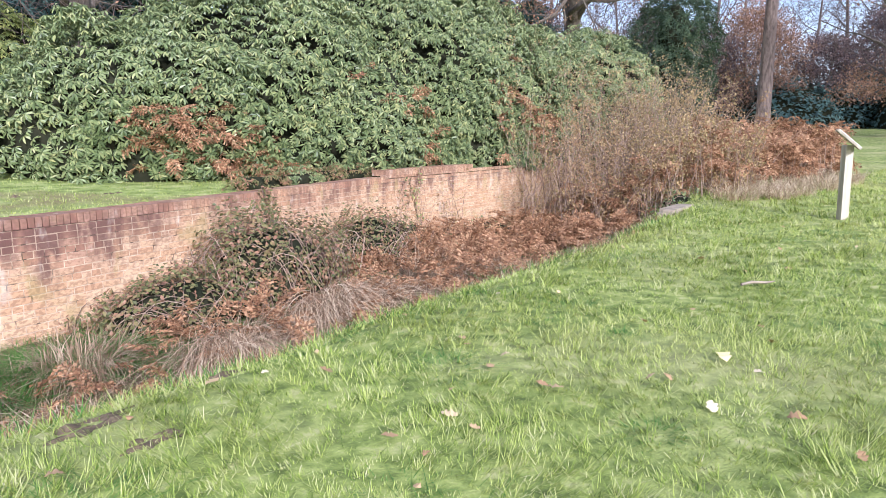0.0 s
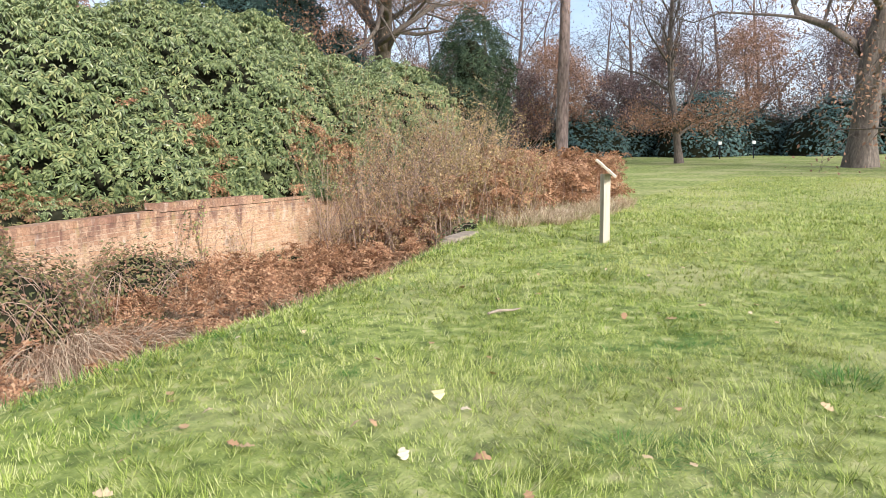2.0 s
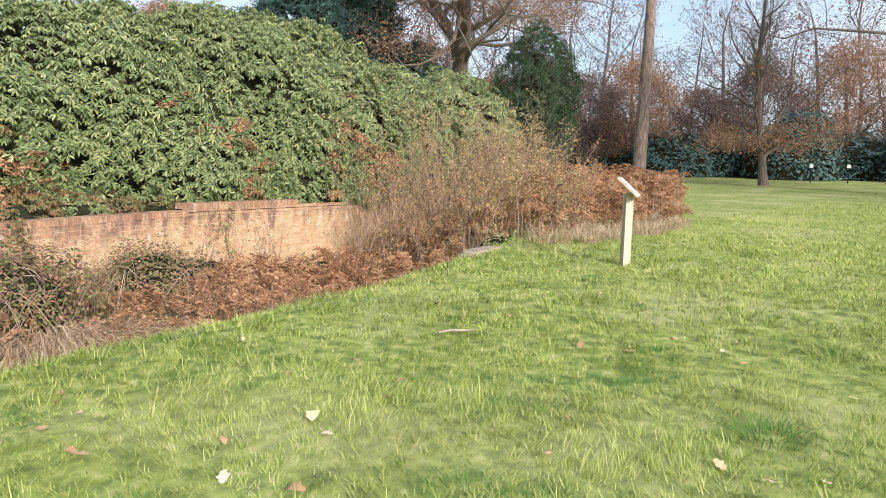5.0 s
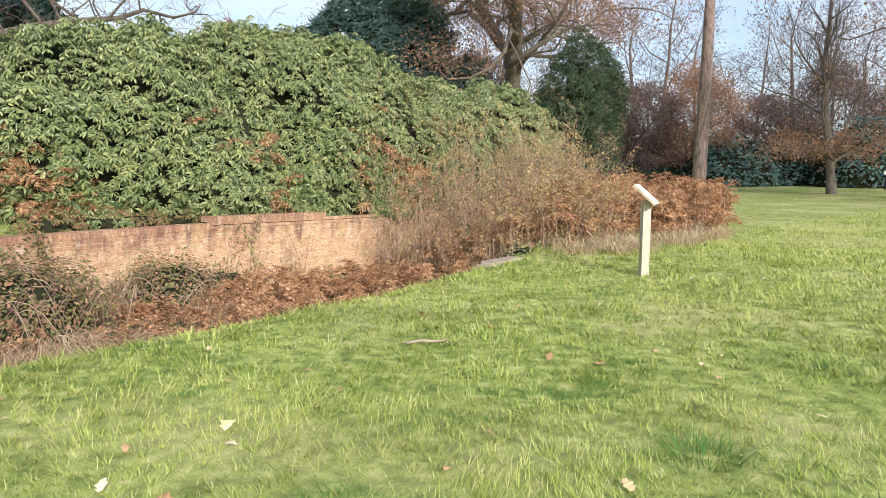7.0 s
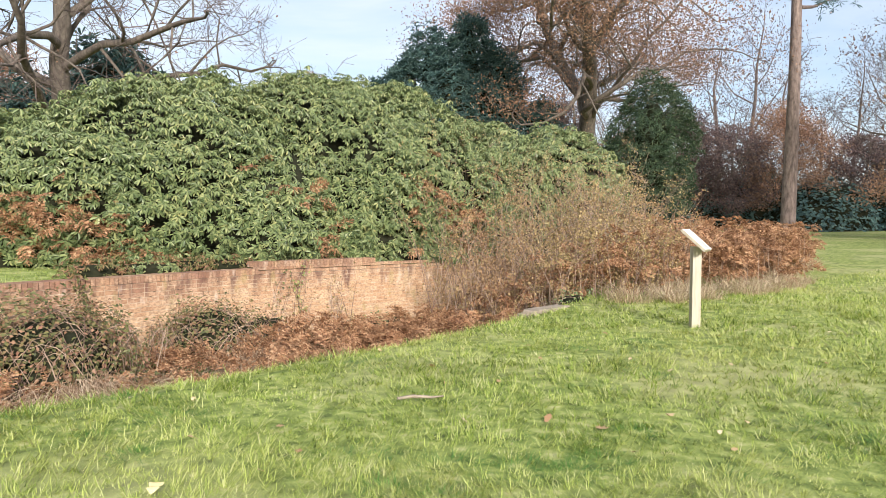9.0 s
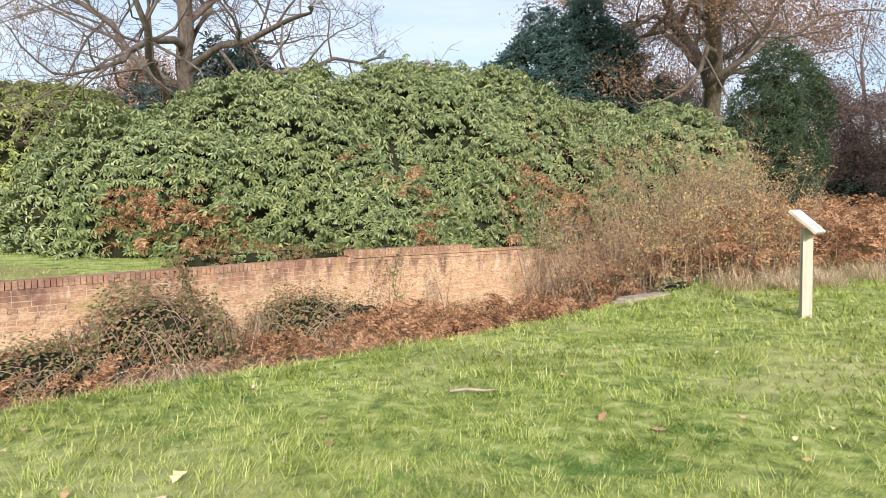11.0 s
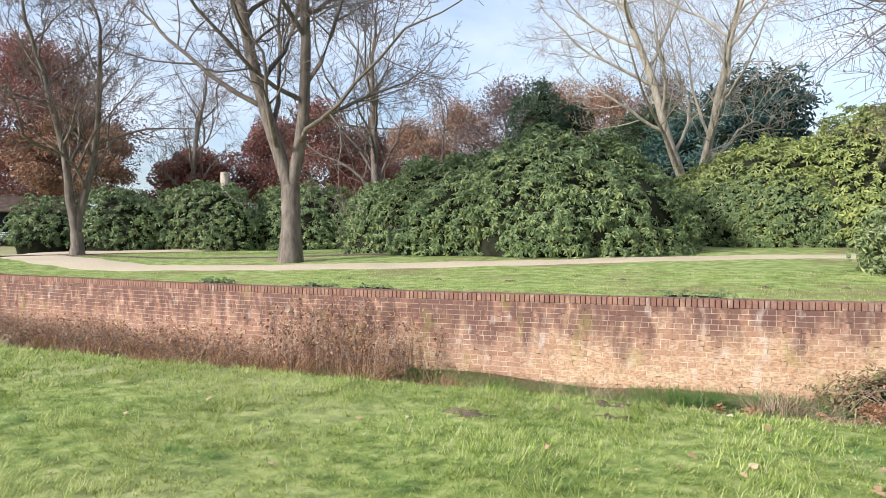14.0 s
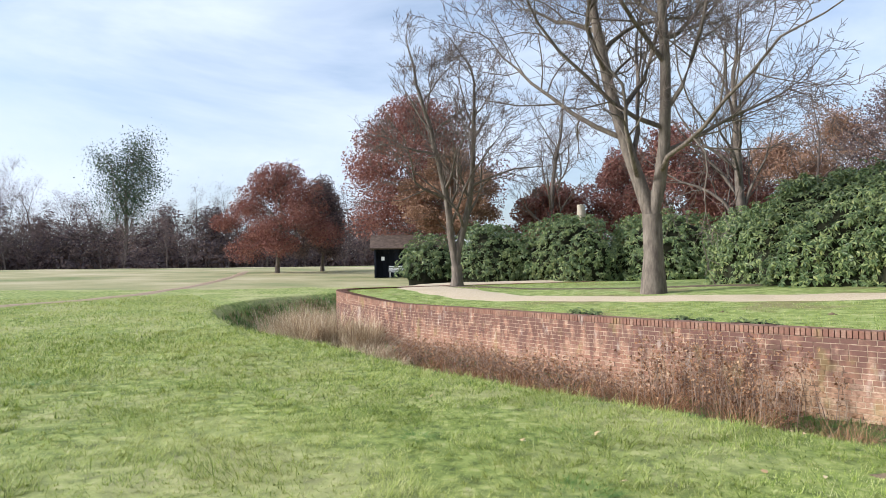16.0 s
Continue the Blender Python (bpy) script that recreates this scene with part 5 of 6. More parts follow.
# ---- dead bracken, brambles, stems ----
def frond_template(seed, pairs=17):
    """A dry lacy fern frond that arches along +x, its leaflets toothed and curled."""
    r = np.random.RandomState(seed)
    v, q = [], []
    pts = [np.array([t, 0.04 * math.sin(3 * t + seed), 0.55 * t - 0.75 * t * t]) for t in np.linspace(0, 1, pairs + 1)]
    for i, p in enumerate(pts[:-1]):
        b = len(v)
        w = 0.009 * (1 - i / pairs) + 0.003
        v += [p + (0, -w, 0), p + (0, w, 0), pts[i + 1] + (0, w, 0), pts[i + 1] + (0, -w, 0)]
        q.append((b, b + 1, b + 2, b + 3))
        if i < 2:
            continue
        ln = 0.34 * math.sin(math.pi * (0.15 + 0.82 * i / pairs)) * r.uniform(0.5, 1.2)
        for s in (-1, 1):
            tip = p + np.array([ln * 0.5, s * ln, r.uniform(-0.22, 0.06)])
            side = np.array([1.0, -0.5 * s, 0]) * 0.045
            for t0, t1 in ((0.0, 0.4), (0.34, 0.72), (0.64, 1.0)):
                b = len(v)
                m, e = p + (tip - p) * t0, p + (tip - p) * t1
                lift = np.array([0, 0, r.uniform(-0.035, 0.035)])
                k = 1.0 - 0.6 * t0
                v += [m, e + side * k * r.uniform(0.5, 1.1) + lift, e, e - side * k * r.uniform(0.5, 1.1) - lift]
                q.append((b, b + 1, b + 2, b + 3))
    return np.array(v, float), np.array(q)


FRONDS = [frond_template(k) for k in range(4)]


def fronds(soup, p, size, pitch=(-0.2, 0.9)):
    n = len(p)
    a, b, c = rs.uniform(0, 2 * np.pi, n), rs.uniform(*pitch, n), rs.normal(0, 0.4, n)
    ca, sa, cb, sb, cc, sc = np.cos(a), np.sin(a), np.cos(b), np.sin(b), np.cos(c), np.sin(c)
    x = np.stack([ca * cb, sa * cb, sb], -1)
    y0 = np.stack([-sa, ca, 0 * a], -1)
    z0 = np.cross(x, y0)
    rot = np.stack([x, y0 * cc[:, None] + z0 * sc[:, None], z0 * cc[:, None] - y0 * sc[:, None]], -1)
    pick = rs.randint(len(FRONDS), size=n)
    for k, (tv, tq) in enumerate(FRONDS):
        m = pick == k
        soup.stamp(tv, tq, p[m], rot[m], size * rs.uniform(0.6, 1.25, m.sum()))


def in_area(poly, n, spread=1.0):
    poly = np.array(poly, float)
    lo, hi = poly.min(0), poly.max(0)
    out = np.zeros((0, 2))
    while len(out) < n:
        c = rs.uniform(lo, hi, (n * 2, 2))
        out = np.vstack([out, c[inside(c[:, 0], c[:, 1], poly)]])
    return out[:n]


def bracken_patch(label, poly, n, size, height, up=0.0, group="dead bracken"):
    xy = in_area(poly, n)
    z = np.array([footing(a, b) for a, b in xy]) + up
    s = Soup()
    hgt = (0.75 + 0.4 * vnoise(np.c_[xy, 0 * xy[:, 0]] * 0.8, 9)) * height
    p = np.c_[xy, z + rs.rand(n) ** 0.8 * hgt]
    fronds(s, p, size)
    ob = thing("bracken", label, "fern", (xy[0][0], xy[0][1], 0), group, "stuff")
    o = part("frond", s.mesh("frond"), BRACKEN, ob)
    o.matrix_parent_inverse = ob.matrix_world.inverted()
    k = Soup()
    for a in p[:: 3]:
        g = footing(a[0], a[1]) - 0.05
        tube(k, np.array([[a[0] + rs.normal(0, 0.08), a[1] + rs.normal(0, 0.08), g], [a[0], a[1], (g + a[2]) / 2], a]), [0.006, 0.005, 0.003], 3)
    o = part("stalk", k.mesh("stalk"), STEM, ob)
    o.matrix_parent_inverse = ob.matrix_world.inverted()


bracken_patch("tall stand of rust-brown dead bracken behind the sign", [(12.4, 9.3), (15.5, 9.0), (19.2, 10.2), (25, 13.2), (26, 16), (20, 15.5), (14, 12.5)], 1500, 0.5, 1.3)
bracken_patch("rust-brown bracken collapsed in the ditch below the wall", [(4.6, 10.2), (6.0, 9.4), (7.6, 9.6), (9.4, 11.2), (8.6, 13.2), (6.5, 12.6), (4.4, 11.8)], 560, 0.4, 0.45)
bracken_patch("low brown bracken along the foot of the wall", [(1.6, 10.2), (4.6, 10.4), (4.6, 12.2), (3.2, 11.7), (1.9, 11.1)], 240, 0.34, 0.3)


bracken_patch("trampled brown bracken and stalks on the ditch floor", [(-1.6, 8.4), (0.5, 8.4), (2.6, 8.9), (5.0, 9.6), (5.0, 10.8), (2.6, 10.3), (0.5, 9.6), (-1.4, 9.3)], 200, 0.36, 0.4)


bracken_patch("crushed brown bracken under the lip of the lawn", [(-3.2, 6.8), (0, 7.2), (3, 7.8), (5.6, 8.6), (5.2, 9.6), (0, 8.5), (-3, 8.0)], 110, 0.3, 0.25)


bracken_patch("orange-brown bracken rising through the thicket", [(8.4, 10.2), (9.4, 9.3), (11.0, 9.0), (13.0, 9.8), (13.4, 11.6), (11.0, 12.4), (9.0, 12.2)], 330, 0.5, 1.35)


def shrub_stems(label, poly, stems, height, leaves, leafage, leaf_size=0.05, lean=0.25, name="thicket", radius=0.008, category="shrub", arch=0.0, leaf_from=0.25, size_by=None):
    """Many thin leaning stems with side twigs and small leaves."""
    xy = in_area(poly, stems)
    ob = thing(name, label, category, (xy[0][0], xy[0][1], 0))
    s, f, lp = Soup(), Soup(), []
    for a, b in xy:
        h = height * rs.uniform(0.55, 1.1) * (size_by(a, b) if size_by else 1.0)
        g = footing(a, b) - 0.05
        d = rs.normal(0, lean, 2)
        u = np.linspace(0, 1, 6)
        pts = np.stack([a + d[0] * h * u ** 1.4, b + d[1] * h * u ** 1.4, g + h * (u - arch * u ** 2.5)], -1) + rs.normal(0, 0.02, (6, 3)) * u[:, None]
        tube(s, pts, radius * np.linspace(1.2, 0.25, 6), 4)
        for _ in range(5):
            k = rs.randint(1, 6)
            o = pts[k]
            e = o + np.array([rs.normal(0, 0.22), rs.normal(0, 0.22), rs.uniform(0.0, 0.35)]) * h * 0.45
            m = (o + e) / 2 + rs.normal(0, 0.03, 3)
            tube(s, np.array([o, m, e]), radius * np.array([0.5, 0.35, 0.15]), 3)
            lp += [o + (e - o) * t for t in rs.uniform(0.2, 1.05, leaves // 5)]
    lp = np.array(lp) + rs.normal(0, 0.05, (len(lp), 3))
    f.stamp(*LEAF_CARD, lp, frames_to(rs.normal(0, 1, lp.shape) + [0, -0.3, 0.5]), rs.uniform(0.6, 1.4, len(lp)) * leaf_size)
    inv = ob.matrix_world.inverted()
    for o in (part("branch", s.mesh("branch", True), STEM, ob), part("leaf_spray", f.mesh("leaf_spray"), leafage, ob)):
        o.matrix_parent_inverse = inv
        tagged(o, kind="stuff")
    return ob


shrub_stems("dense ochre and brown leafy thicket spilling over the ditch's end", [(7.9, 10.6), (8.8, 9.3), (10.6, 8.9), (13.0, 9.6), (15.8, 12.4), (16.5, 15.2), (13.5, 16.2), (10.4, 15.2), (8.6, 13.6), (7.6, 12.2)], 850, 1.9, 55, OCHRE, 0.052, 0.26,
            size_by=lambda a, b: 0.7 + 1.05 * smoothstep(8.8, 14.5, b) * (0.7 + 0.3 * smoothstep(17, 12, a)) * (1 + 0.35 * math.sin(a * 2.3) * math.sin(b * 1.9 + 1)))
shrub_stems("thin sapling with a few yellow leaves against the wall", [(4.7, 12.3), (5.0, 12.2), (5.1, 12.5), (4.8, 12.6)], 5, 1.15, 15, OCHRE, 0.05, 0.15, "sapling", 0.007)
shrub_stems("thin sapling with a few yellow leaves against the wall", [(5.6, 12.5), (6.1, 12.5), (6.1, 12.8), (5.6, 12.8)], 9, 1.2, 15, OCHRE, 0.05, 0.2, "sapling", 0.008)


def bramble(label, at, radii, leaves, canes, green=BRAMBLE):
    """A heap of arching canes with leaves over it."""
    ob = thing("bramble", label, "bramble", (at[0], at[1], 0), "brambles in the ditch")
    c, r = np.array([at[0], at[1], at[2]]), np.array(radii)
    inv = ob.matrix_world.inverted()
    d = unit(rs.normal(size=(leaves, 3)))
    d[:, 2] = np.abs(d[:, 2]) * 1.0 - 0.12
    wob = 1 + 0.28 * vnoise(d * 2.2 + c) + 0.2 * vnoise(d * 5.1 + c, 8)
    p = c + d * r * (wob * rs.uniform(0.72, 1.08, leaves))[:, None]
    f = Soup()
    f.stamp(*LEAF_CARD, p, frames_to(d + rs.normal(0, 0.5, d.shape) + [0, -0.2, 0.4]), rs.uniform(0.6, 1.4, leaves) * 0.058)
    s = Soup()
    for _ in range(canes):
        a, b = unit(rs.normal(size=3)), unit(rs.normal(size=3))
        a[2], b[2] = -0.1, rs.uniform(-0.1, 0.3)
        m = unit(a + b + [0, 0, 1.6])
        u = np.linspace(0, 1, 8)[:, None]
        pts = c + r * rs.uniform(0.75, 1.15) * ((1 - u) ** 2 * a + 2 * u * (1 - u) * m * 1.5 + u ** 2 * b)
        tube(s, pts, 0.006 * np.linspace(1, 0.4, 8), 4)
    # near-black ball painted as the shade inside the heap
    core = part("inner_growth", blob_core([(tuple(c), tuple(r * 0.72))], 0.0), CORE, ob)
    for o in (core, tagged(part("leaf_spray", f.mesh("leaf_spray"), green, ob), kind="stuff"), tagged(part("cane", s.mesh("cane", True), STEM, ob), kind="stuff")):
        o.matrix_parent_inverse = inv
    return ob


bramble("domed bramble heap with dark green and red-brown leaves against the wall", (0.6, 10.2, -0.72), (1.15, 0.85, 1.22), 9000, 150)
bramble("low shoulder of the bramble heap, leaves mostly withered", (-0.75, 9.75, -0.78), (1.1, 0.7, 0.7), 4600, 100)
bramble("smaller bramble heap with withered leaves", (2.95, 11.25, -0.8), (0.95, 0.65, 1.08), 5200, 120)
bramble("trailing bramble with sparse leaves over the bracken", (4.1, 11.9, -0.85), (0.75, 0.4, 0.85), 500, 35)
bramble("low dark green bramble at the foot of the wall", (6.9, 12.7, -0.9), (1.2, 0.4, 0.5), 900, 30, RHODO_DARK)
bramble("dark green bramble under the thicket", (9.2, 9.5, -0.35), (0.8, 0.5, 0.65), 700, 30, RHODO_DARK)


def climber(label, x, top, width, leaves, leafage):
    """A creeper trailing down the face of the wall."""
    s0 = float(np.interp(x, WALL_C[60:, 0], WALL_S[60:]))
    ob = thing("climber", label, "climber", (x, 10, 0))
    s, f = Soup(), Soup()
    lp = []
    for _ in range(4):
        ss = s0 + rs.normal(0, width * 0.5)
        zz = np.linspace(top, -0.3, 9)
        pos = [wall_at(np.array([ss + 0.16 * math.sin(z * 3 + ss * 9)])) for z in zz]
        pts = np.array([[*(p[0] + np.array([d[0][1], -d[0][0]]) * (0.19 + 0.03 * rs.rand())), z] for (p, d), z in zip(pos, zz)])
        tube(s, pts, np.full(9, 0.0035), 4)
        lp += [pts[rs.randint(9)] + rs.normal(0, 0.05, 3) for _ in range(leaves // 3)]
    lp = np.array(lp)
    f.stamp(*LEAF_CARD, lp, frames_to(rs.normal(0, 0.7, lp.shape) + [0.3, -1, 0.4]), rs.uniform(0.6, 1.3, len(lp)) * 0.06)
    inv = ob.matrix_world.inverted()
    for o in (part("stem", s.mesh("stem", True), STEM, ob), part("leaf_spray", f.mesh("leaf_spray"), leafage, ob)):
        o.matrix_parent_inverse = inv
        tagged(o, kind="stuff")


climber("brown bramble trailing over the coping", 1.0, 0.66, 0.22, 220, BRAMBLE)
climber("small leafy shoots climbing the wall", 4.6, 0.5, 0.12, 60, BRAMBLE)
climber("fresh green ivy hanging over the coping", 5.15, 0.74, 0.16, 70, RHODO_PALE)

# dry grass and dead stems in the ditch
def patch_of(name, label, places, radius, height, count, mat, spread, width=0.007, group="", bend=0.9):
    for x, y in places:
        k = rs.uniform(0.75, 1.25)
        tussock(name, label, lie(x, y), radius * k, height * k, count, mat, spread, width, "grass", group, bend)


patch_of("straw_tussock", "collapsed tussock of bleached dead grass in the ditch", [(1.8, 9.7), (-0.6, 8.6), (2.9, 9.9), (3.4, 10.3), (-3.5, 7.3), (-2.1, 8.6)], 0.4, 0.5, 460, STRAW, 1.3, 0.008, "dead grass in the ditch", 2.2)
patch_of("straw_tussock", "low mat of pale dead grass in the ditch", [(0.6, 8.9), (2.7, 9.5), (4.4, 10.0), (-1.6, 8.5), (-4.6, 8.2), (-1.0, 9.1), (-5.4, 8.0)], 0.7, 0.2, 300, STRAW, 1.8, 0.007, "dead grass in the ditch", 2.2)
patch_of("straw_tussock", "pale dry grass at the edge of the bracken", [(9.6, 8.6), (10.6, 8.5), (11.6, 8.7), (12.4, 9.0), (13.4, 9.1), (14.6, 9.3), (15.8, 9.5), (17.0, 10.0), (12.0, 9.6), (18.5, 10.6), (12.9, 8.3), (14.0, 8.5), (15.2, 8.7), (16.4, 9.0), (20.0, 11.0), (21.6, 11.6), (11.2, 8.1), (10.2, 8.0)], 0.55, 0.42, 320, REED, 0.9, 0.008, "dry grass by the bracken")
patch_of("straw_tussock", "bleached tussock of dead grass at the bend of the ditch", [(-17.4, 4.9), (-16.5, 5.2), (-18.2, 4.8), (-15.4, 5.4), (-17.0, 5.6)], 0.7, 0.65, 420, REED, 1.0, 0.012, "dead grass in the ditch", 1.4)
patch_of("reed_clump", "stand of pale dry reeds where the ditch bends", [(-21.8, 4.9), (-22.6, 5.2), (-23.4, 5.6), (-22.4, 4.6), (-21.0, 5.3), (-24.4, 6.0), (-19.6, 5.6), (-18.6, 5.9), (-19.2, 6.3), (-26.0, 8.0), (-26.5, 9.5), (-27.5, 9.0), (-19.4, 4.5), (-20.3, 4.5), (-20.8, 4.9), (-21.4, 4.5), (-20.0, 5.0)], 0.9, 1.2, 620, REED, 0.6, 0.018, "reeds in the ditch", 0.6)
shrub_stems("stand of dry reddish-brown stems at the foot of the wall", [(-9.6, 6.9), (-6.9, 7.7), (-6.7, 8.5), (-9.3, 8.0)], 170, 1.05, 15, BRACKEN, 0.05, 0.12, "dry_stems", 0.006)
shrub_stems("low tangle of dead brown stems along the wall", [(-17.5, 6.0), (-9.6, 6.6), (-9.8, 7.7), (-17.5, 7.1)], 420, 0.85, 10, BRACKEN, 0.05, 0.35, "dry_stems", 0.007, arch=0.4)
patch_of("straw_tussock", "brown tussock of dead grass below the wall", [(-7.4, 7.3), (-8.6, 7.0), (-10.2, 6.6), (-11.6, 6.6), (-13.2, 6.4), (-14.8, 6.3), (-16.4, 6.1), (-12.4, 6.9), (-9.4, 7.2), (-6.2, 7.6)], 0.6, 0.5, 380, BRACKEN, 1.0, 0.008, "brown tussocks below the wall")
patch_of("weed_clump", "low green weeds on the floor of the ditch", [(-2.4, 8.9), (-3.0, 8.8), (-1.7, 9.2), (-3.8, 8.5), (-4.6, 8.4), (-5.4, 8.2), (-1.2, 8.9), (-2.8, 8.3), (-3.4, 8.0)], 0.45, 0.2, 330, TUFT, 1.2, 0.009, "weeds in the ditch")

patch_of("weed_clump", "green weeds and moss along the foot of the wall", [(x, float(np.interp(x, WALL_C[60:, 0], WALL_C[60:, 1])) - rs.uniform(0.5, 1.8)) for x in np.linspace(-7.4, -0.6, 20)], 0.42, 0.17, 260, TUFT, 1.3, 0.009, "weeds in the ditch")
patch_of("straw_tussock", "thin dead grass among the ditch weeds", [(x, float(np.interp(x, WALL_C[60:, 0], WALL_C[60:, 1])) - rs.uniform(0.8, 2.2)) for x in np.linspace(-6.8, -1.2, 10)], 0.4, 0.32, 150, STRAW, 1.3, 0.006, "dead grass in the ditch", 1.4)
# dark tussocks added to give the far bank its shade by colour
patch_of("grass_tuft", "rank grass on the bank of the ditch, its dark green standing in for shade", [(-20.2, 3.6), (-21.8, 3.5), (-23.4, 3.6), (-25.0, 3.9), (-26.6, 4.4), (-28.0, 5.2), (-29.3, 6.2), (-19.0, 3.9), (-24.4, 4.4), (-27.2, 5.4), (-22.6, 4.1)], 1.0, 0.4, 420, TUFT, 1.2, 0.014, "rank grass on the bank")

def sheaf(label, x, y, top, heading, reach, count, spread=0.5):
    """A bleached sheaf of long grass that stands up and falls over to one side."""
    ob = thing("straw_sheaf", label, "grass", lie(x, y), "dead grass in the ditch")
    n = count
    a = radians(heading) + rs.normal(0, spread * 1.7, n)
    u = np.linspace(0, 1, 8)
    out, high = reach * rs.uniform(0.3, 1.2, n), top * rs.uniform(0.15, 1.1, n)
    root = rs.normal(0, 0.16, (n, 2))
    dirs = np.stack([np.sin(a), np.cos(a)], -1)
    flat = root[:, None] + dirs[:, None] * (out[:, None] * u ** 1.5)[..., None]
    z = high[:, None] * (2.6 * u - 2.75 * u ** 2) + rs.normal(0, 0.02, (n, 1)) * u - 0.03
    pts = np.concatenate([flat, z[..., None]], -1) + np.cumsum(rs.normal(0, 0.022, (n, 8, 3)), axis=1) * u[None, :, None]
    side = np.stack([dirs[:, 1], -dirs[:, 0], rs.normal(0, 0.5, n)], -1) * 0.003
    w = np.array([1, 1, 0.9, 0.85, 0.75, 0.6, 0.4, 0.15])[None, :, None]
    v = np.stack([pts - side[:, None] * w, pts + side[:, None] * w], 2).reshape(n, 16, 3)
    q = np.array([(2 * i, 2 * i + 1, 2 * i + 3, 2 * i + 2) for i in range(7)])[None] + (np.arange(n) * 16)[:, None, None]
    tagged(part("blade_clump", mesh_np("blade_clump", v.reshape(-1, 3), q.reshape(-1, 4)), STRAW, ob), kind="stuff")


for x, y, top, heading, reach, count in [(-1.05, 7.75, 0.62, 190, 0.85, 420), (-0.75, 7.9, 0.5, 230, 0.7, 260), (0.45, 8.7, 0.62, 215, 0.8, 420), (0.75, 8.8, 0.66, 140, 0.75, 420), (1.5, 9.0, 0.45, 110, 0.9, 300), (2.2, 9.2, 0.4, 70, 0.9, 260),
                                      (-2.5, 7.3, 0.42, 240, 0.7, 320), (-2.9, 7.0, 0.36, 150, 0.6, 280), (-0.2, 8.4, 0.36, 80, 0.9, 300), (3.1, 9.6, 0.36, 60, 0.9, 240), (4.2, 9.9, 0.34, 80, 0.8, 200)]:
    sheaf("bleached sheaf of dead grass fallen over in the ditch", x, y, top, heading, reach, count)

# dead fern and ivy in the skirts of the mound
pm, nm = blob_points(MOUND, 34, 0.1)
low = (pm[:, 2] < 2.05 + rs.normal(0, 0.4, len(pm))) & (pm[:, 2] > on_terrace(pm[:, 0], pm[:, 1])) & (nm[:, 1] < 0.1) & (pm[:, 0] > 0.2)
blot = vnoise(pm * 0.7, 4) + 0.3 * vnoise(pm * 2.6, 6) > 0.16
pm, nm = pm[low & blot], nm[low & blot]
fern = Soup()
fronds(fern, pm + nm * 0.10, 0.42, (-0.6, 0.6))
ob = thing("bracken", "dead brown bracken growing through the rhododendron's skirts", "fern", (4, 13.5, 0), "dead bracken", "stuff")
o = part("frond", fern.mesh("frond"), BRACKEN, ob)
o.matrix_parent_inverse = ob.matrix_world.inverted()
for x in np.linspace(1.4, 7.6, 9):
    y = float(np.interp(x, WALL_C[60:, 0], WALL_C[60:, 1])) + rs.uniform(0.4, 0.6)
    bush("ground_ivy", "low ivy and seedlings along the back of the coping", "ivy", [((x, y, 0.62), (0.5, 0.2, 0.2))], RHODO if rs.rand() < 0.5 else BRAMBLE, 160, WHORL, (0.3, 0.55), jitter=0.05, shrink=0.08, group="ivy behind the coping")
for x in (-9.6, -8.4, -3.4, -12.0):
    y = float(np.interp(x, WALL_C[60:, 0], WALL_C[60:, 1])) + 0.45
    bush("ground_ivy", "low dark weeds behind the coping", "ivy", [((x, y, 0.52), (0.6, 0.18, 0.13))], RHODO_DARK, 160, WHORL, (0.25, 0.45), jitter=0.04, shrink=0.06, group="ivy behind the coping")

# ---- sign, timber, hut, stump ----
def sign():
    ob = thing("information_sign", "waist-high timber post with a small tilted information panel", "sign", (7.9, 6.04, footing(7.9, 6.04) - 0.02), rz=-66)
    part("post", box_bm(0.12, 0.12, 1.15, (0, 0, 0.555), 0.006), SIGNWOOD, ob).matrix_local = pose(0, 0, 0, 0, 0, 30)
    tilt = pose(0, 0, 0, 0, 42, 0)
    at = Vector((0.0, 0, 1.215))
    board = part("panel_frame", box_bm(0.42, 0.46, 0.035, (0, 0, 0), 0.004, None), SIGNWOOD, ob)
    board.matrix_local = Matrix.Translation(at) @ tilt
    face = part("panel_face", box_bm(0.40, 0.44, 0.008, (0, 0, 0.0215), 0.002), PANEL, board, "pale printed panel under clear acrylic")
    for i in range(5):
        part("text_line", box_bm(0.010, 0.24 - 0.03 * (i % 3), 0.002, (-0.15 + i * 0.032, 0.03, 0.0268)), INK, board)
    part("picture_block", box_bm(0.14, 0.26, 0.002, (0.11, 0.0, 0.0268)), INK, board)


sign()


def timber():
    ob = thing("timber_sill", "old weathered timbers over a dark gap at the ditch's end", "timber", (7.55, 8.42, -0.02), rz=14)
    part("plank", box_bm(1.2, 0.16, 0.07, (0.0, 0.12, 0.05), 0.012), PLANK, ob)
    part("plank", box_bm(1.0, 0.14, 0.06, (0.15, 0.28, 0.05), 0.012), PLANK, ob)
    part("block", box_bm(0.22, 0.3, 0.24, (0.55, 0.15, -0.08), 0.015), PLANK, ob)
    part("block", box_bm(0.22, 0.3, 0.24, (-0.5, 0.15, -0.08), 0.015), PLANK, ob)


timber()
stick = Soup()
tube(stick, np.array([[0, 0, 0.02], [0.12, 0.03, 0.03], [0.26, 0.02, 0.022], [0.36, 0.06, 0.02]]), [0.012, 0.014, 0.011, 0.006], 6)
ob = part("fallen_stick", stick.mesh("fallen_stick", True), PLANK, None)
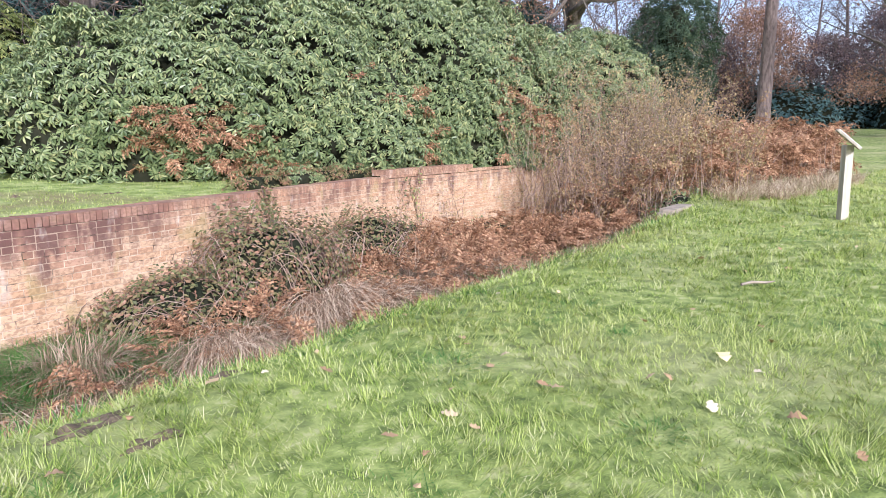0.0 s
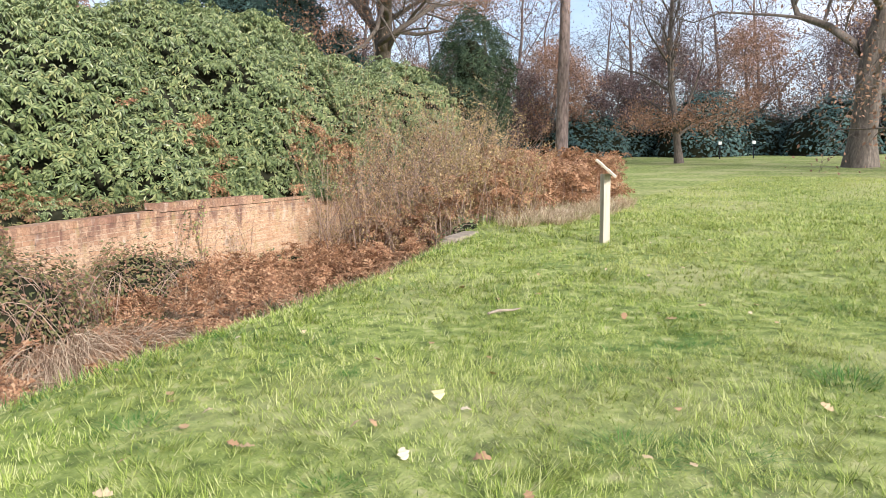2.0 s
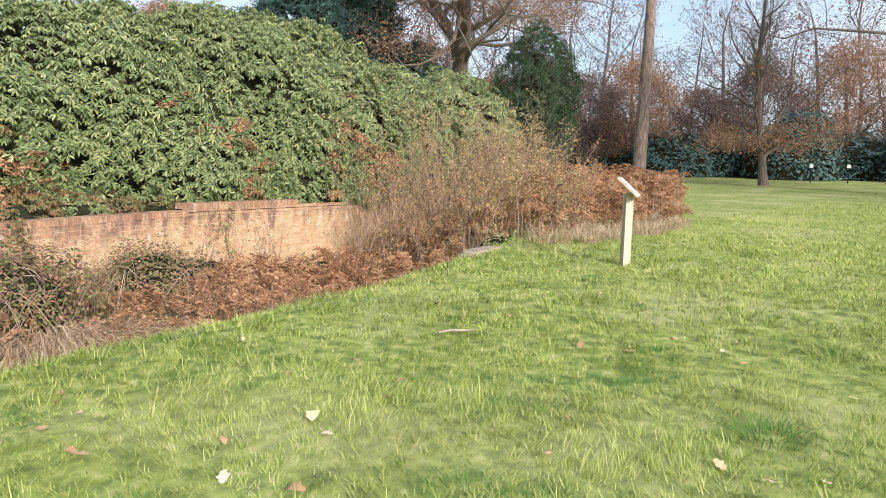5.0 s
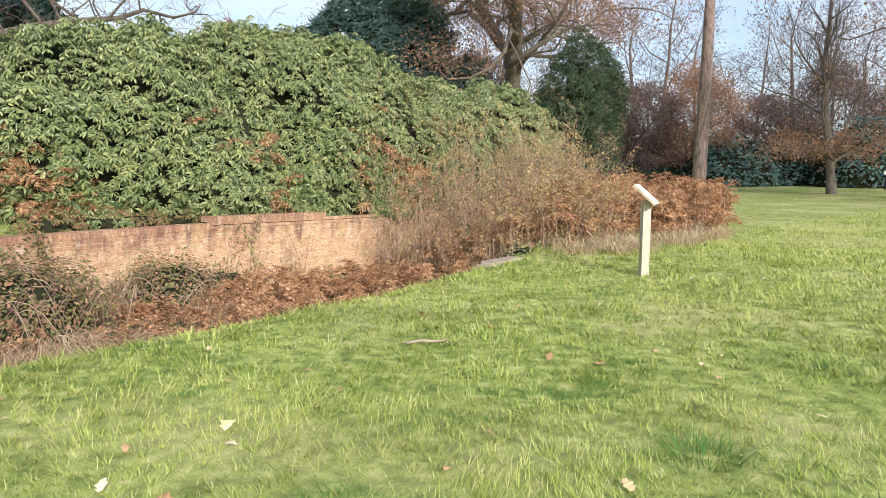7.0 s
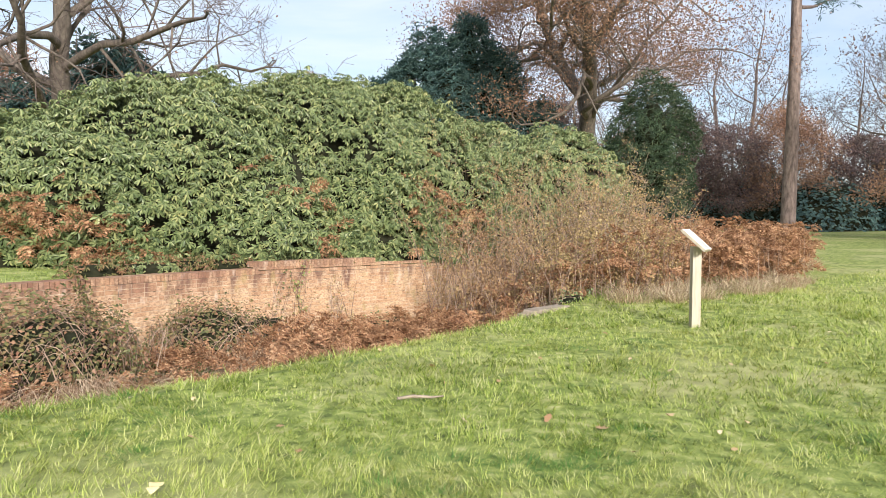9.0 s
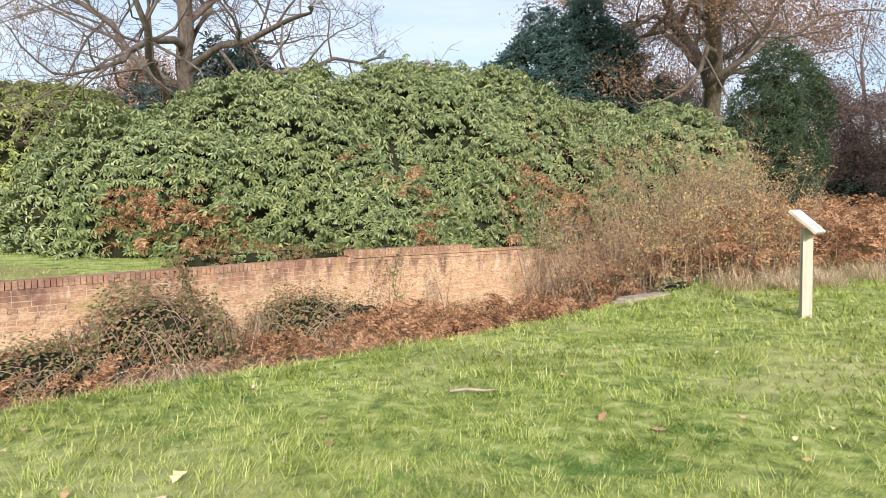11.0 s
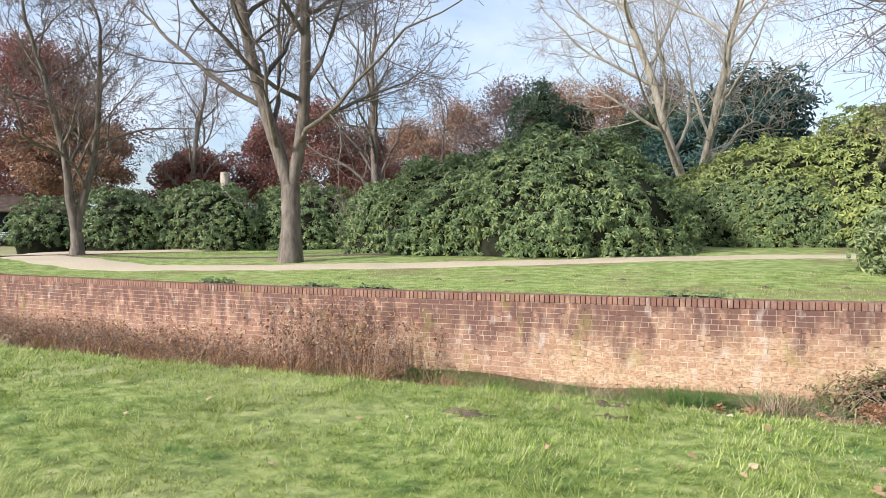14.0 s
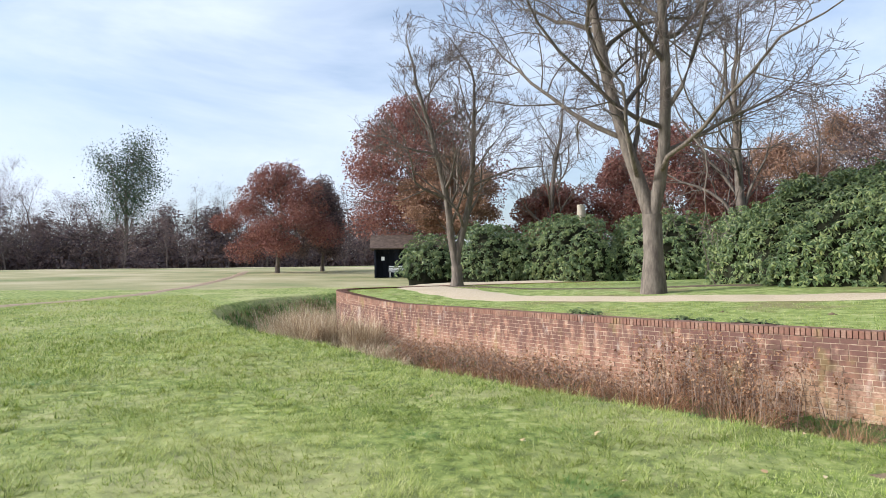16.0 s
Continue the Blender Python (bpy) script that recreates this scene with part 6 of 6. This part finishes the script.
ob.matrix_world = pose(*lie(2.3, 4.75, 0.03), 0, 0, -30)
tagged(ob, "short broken grey stick lying on the lawn", "stick")


def hut():
    x, y = -53.4, 22.0
    ob = thing("wooden_hut", "low black timber hut with an open front and shingled roof", "building", at_ground(x, y), rz=68)
    w, d, h = 5.0, 3.6, 2.3
    part("back_wall", box_bm(w, 0.1, h, (0, d / 2, h / 2)), DARKWOOD, ob)
    for sx in (-1, 1):
        part("side_wall", box_bm(0.1, d, h, (sx * w / 2, 0, h / 2)), DARKWOOD, ob)
    for k in range(24):
        part("board", box_bm(0.19, 0.03, h - 0.1, (-w / 2 + 0.1 + k * 0.208, -d / 2 + 0.9, h / 2)), DARKWOOD, ob)
    for k in range(4):
        part("post", box_bm(0.14, 0.14, h, (-w / 2 + k * w / 3, -d / 2, h / 2), 0.01), DARKWOOD, ob)
    for s in (-1, 1):
        part("roof_slope", box_bm(w + 0.8, d / 2 + 0.55, 0.12, (0, s * (d / 4 + 0.12), h + 0.52), 0.01, None), ROOFMAT, ob).matrix_local = Matrix.Translation((0, 0, 0)) @ Matrix.Translation((0, s * (d / 4 + 0.12), h + 0.52)) @ pose(0, 0, 0, -s * 28, 0, 0) @ Matrix.Translation((0, -s * (d / 4 + 0.12), -h - 0.52))
    part("notice", box_bm(0.25, 0.02, 0.3, (-1.9, -d / 2 - 0.09, 1.5)), WHITE, ob, "small white notice")
    m = ob.matrix_world
    b = thing("bench", "pale timber bench in front of the hut", "bench", tuple(m @ Vector((-0.7, -d / 2 - 0.8, 0))), rz=68)
    part("seat", box_bm(1.5, 0.4, 0.05, (0, 0, 0.45), 0.01), WHITE, b)
    for k in range(3):
        part("back_slat", box_bm(1.5, 0.03, 0.09, (0, 0.22, 0.6 + 0.13 * k), 0.006), WHITE, b)
    for sx in (-0.65, 0.65):
        for sy in (-0.15, 0.18):
            part("leg", box_bm(0.07, 0.07, 0.46, (sx, sy, 0.22)), WHITE, b)


hut()


def dead_trunk():
    x, y = -38.7, 28.4
    ob = thing("dead_tree", "pale barkless dead trunk snapped off flat", "tree", at_ground(x, y))
    s = Soup()
    z = np.linspace(-0.1, 5.0, 9)
    tube(s, np.stack([0.05 * np.sin(z), 0.04 * np.cos(z * 1.3), z], -1), 0.32 * np.linspace(1.2, 0.85, 9), 12)
    tube(s, np.array([[0, 0, 4.9], [0.02, 0, 5.05]]), [0.27, 0.02], 12)
    part("trunk", s.mesh("trunk", True), BARK_PALE, ob)


dead_trunk()
for x, y in ((59.45, 17.56), (60.07, 15.03)):
    ob = thing("notice_board", "small white notice before the dark evergreen screen", "sign", at_ground(x, y), "far notices", rz=-70)
    part("post", box_bm(0.08, 0.08, 1.5, (0, 0, 0.75)), DARKWOOD, ob)
    part("plate", box_bm(0.26, 0.03, 0.26, (0, -0.06, 1.35)), WHITE, ob)


# ---- bricks that can be told apart ----
for kind, at, rot in nearest:
    b = new("brick", brick_meshes[kind])
    m = Matrix(rot.tolist()).to_4x4()
    m.translation = at
    b.matrix_world = m
    b.parent = wall
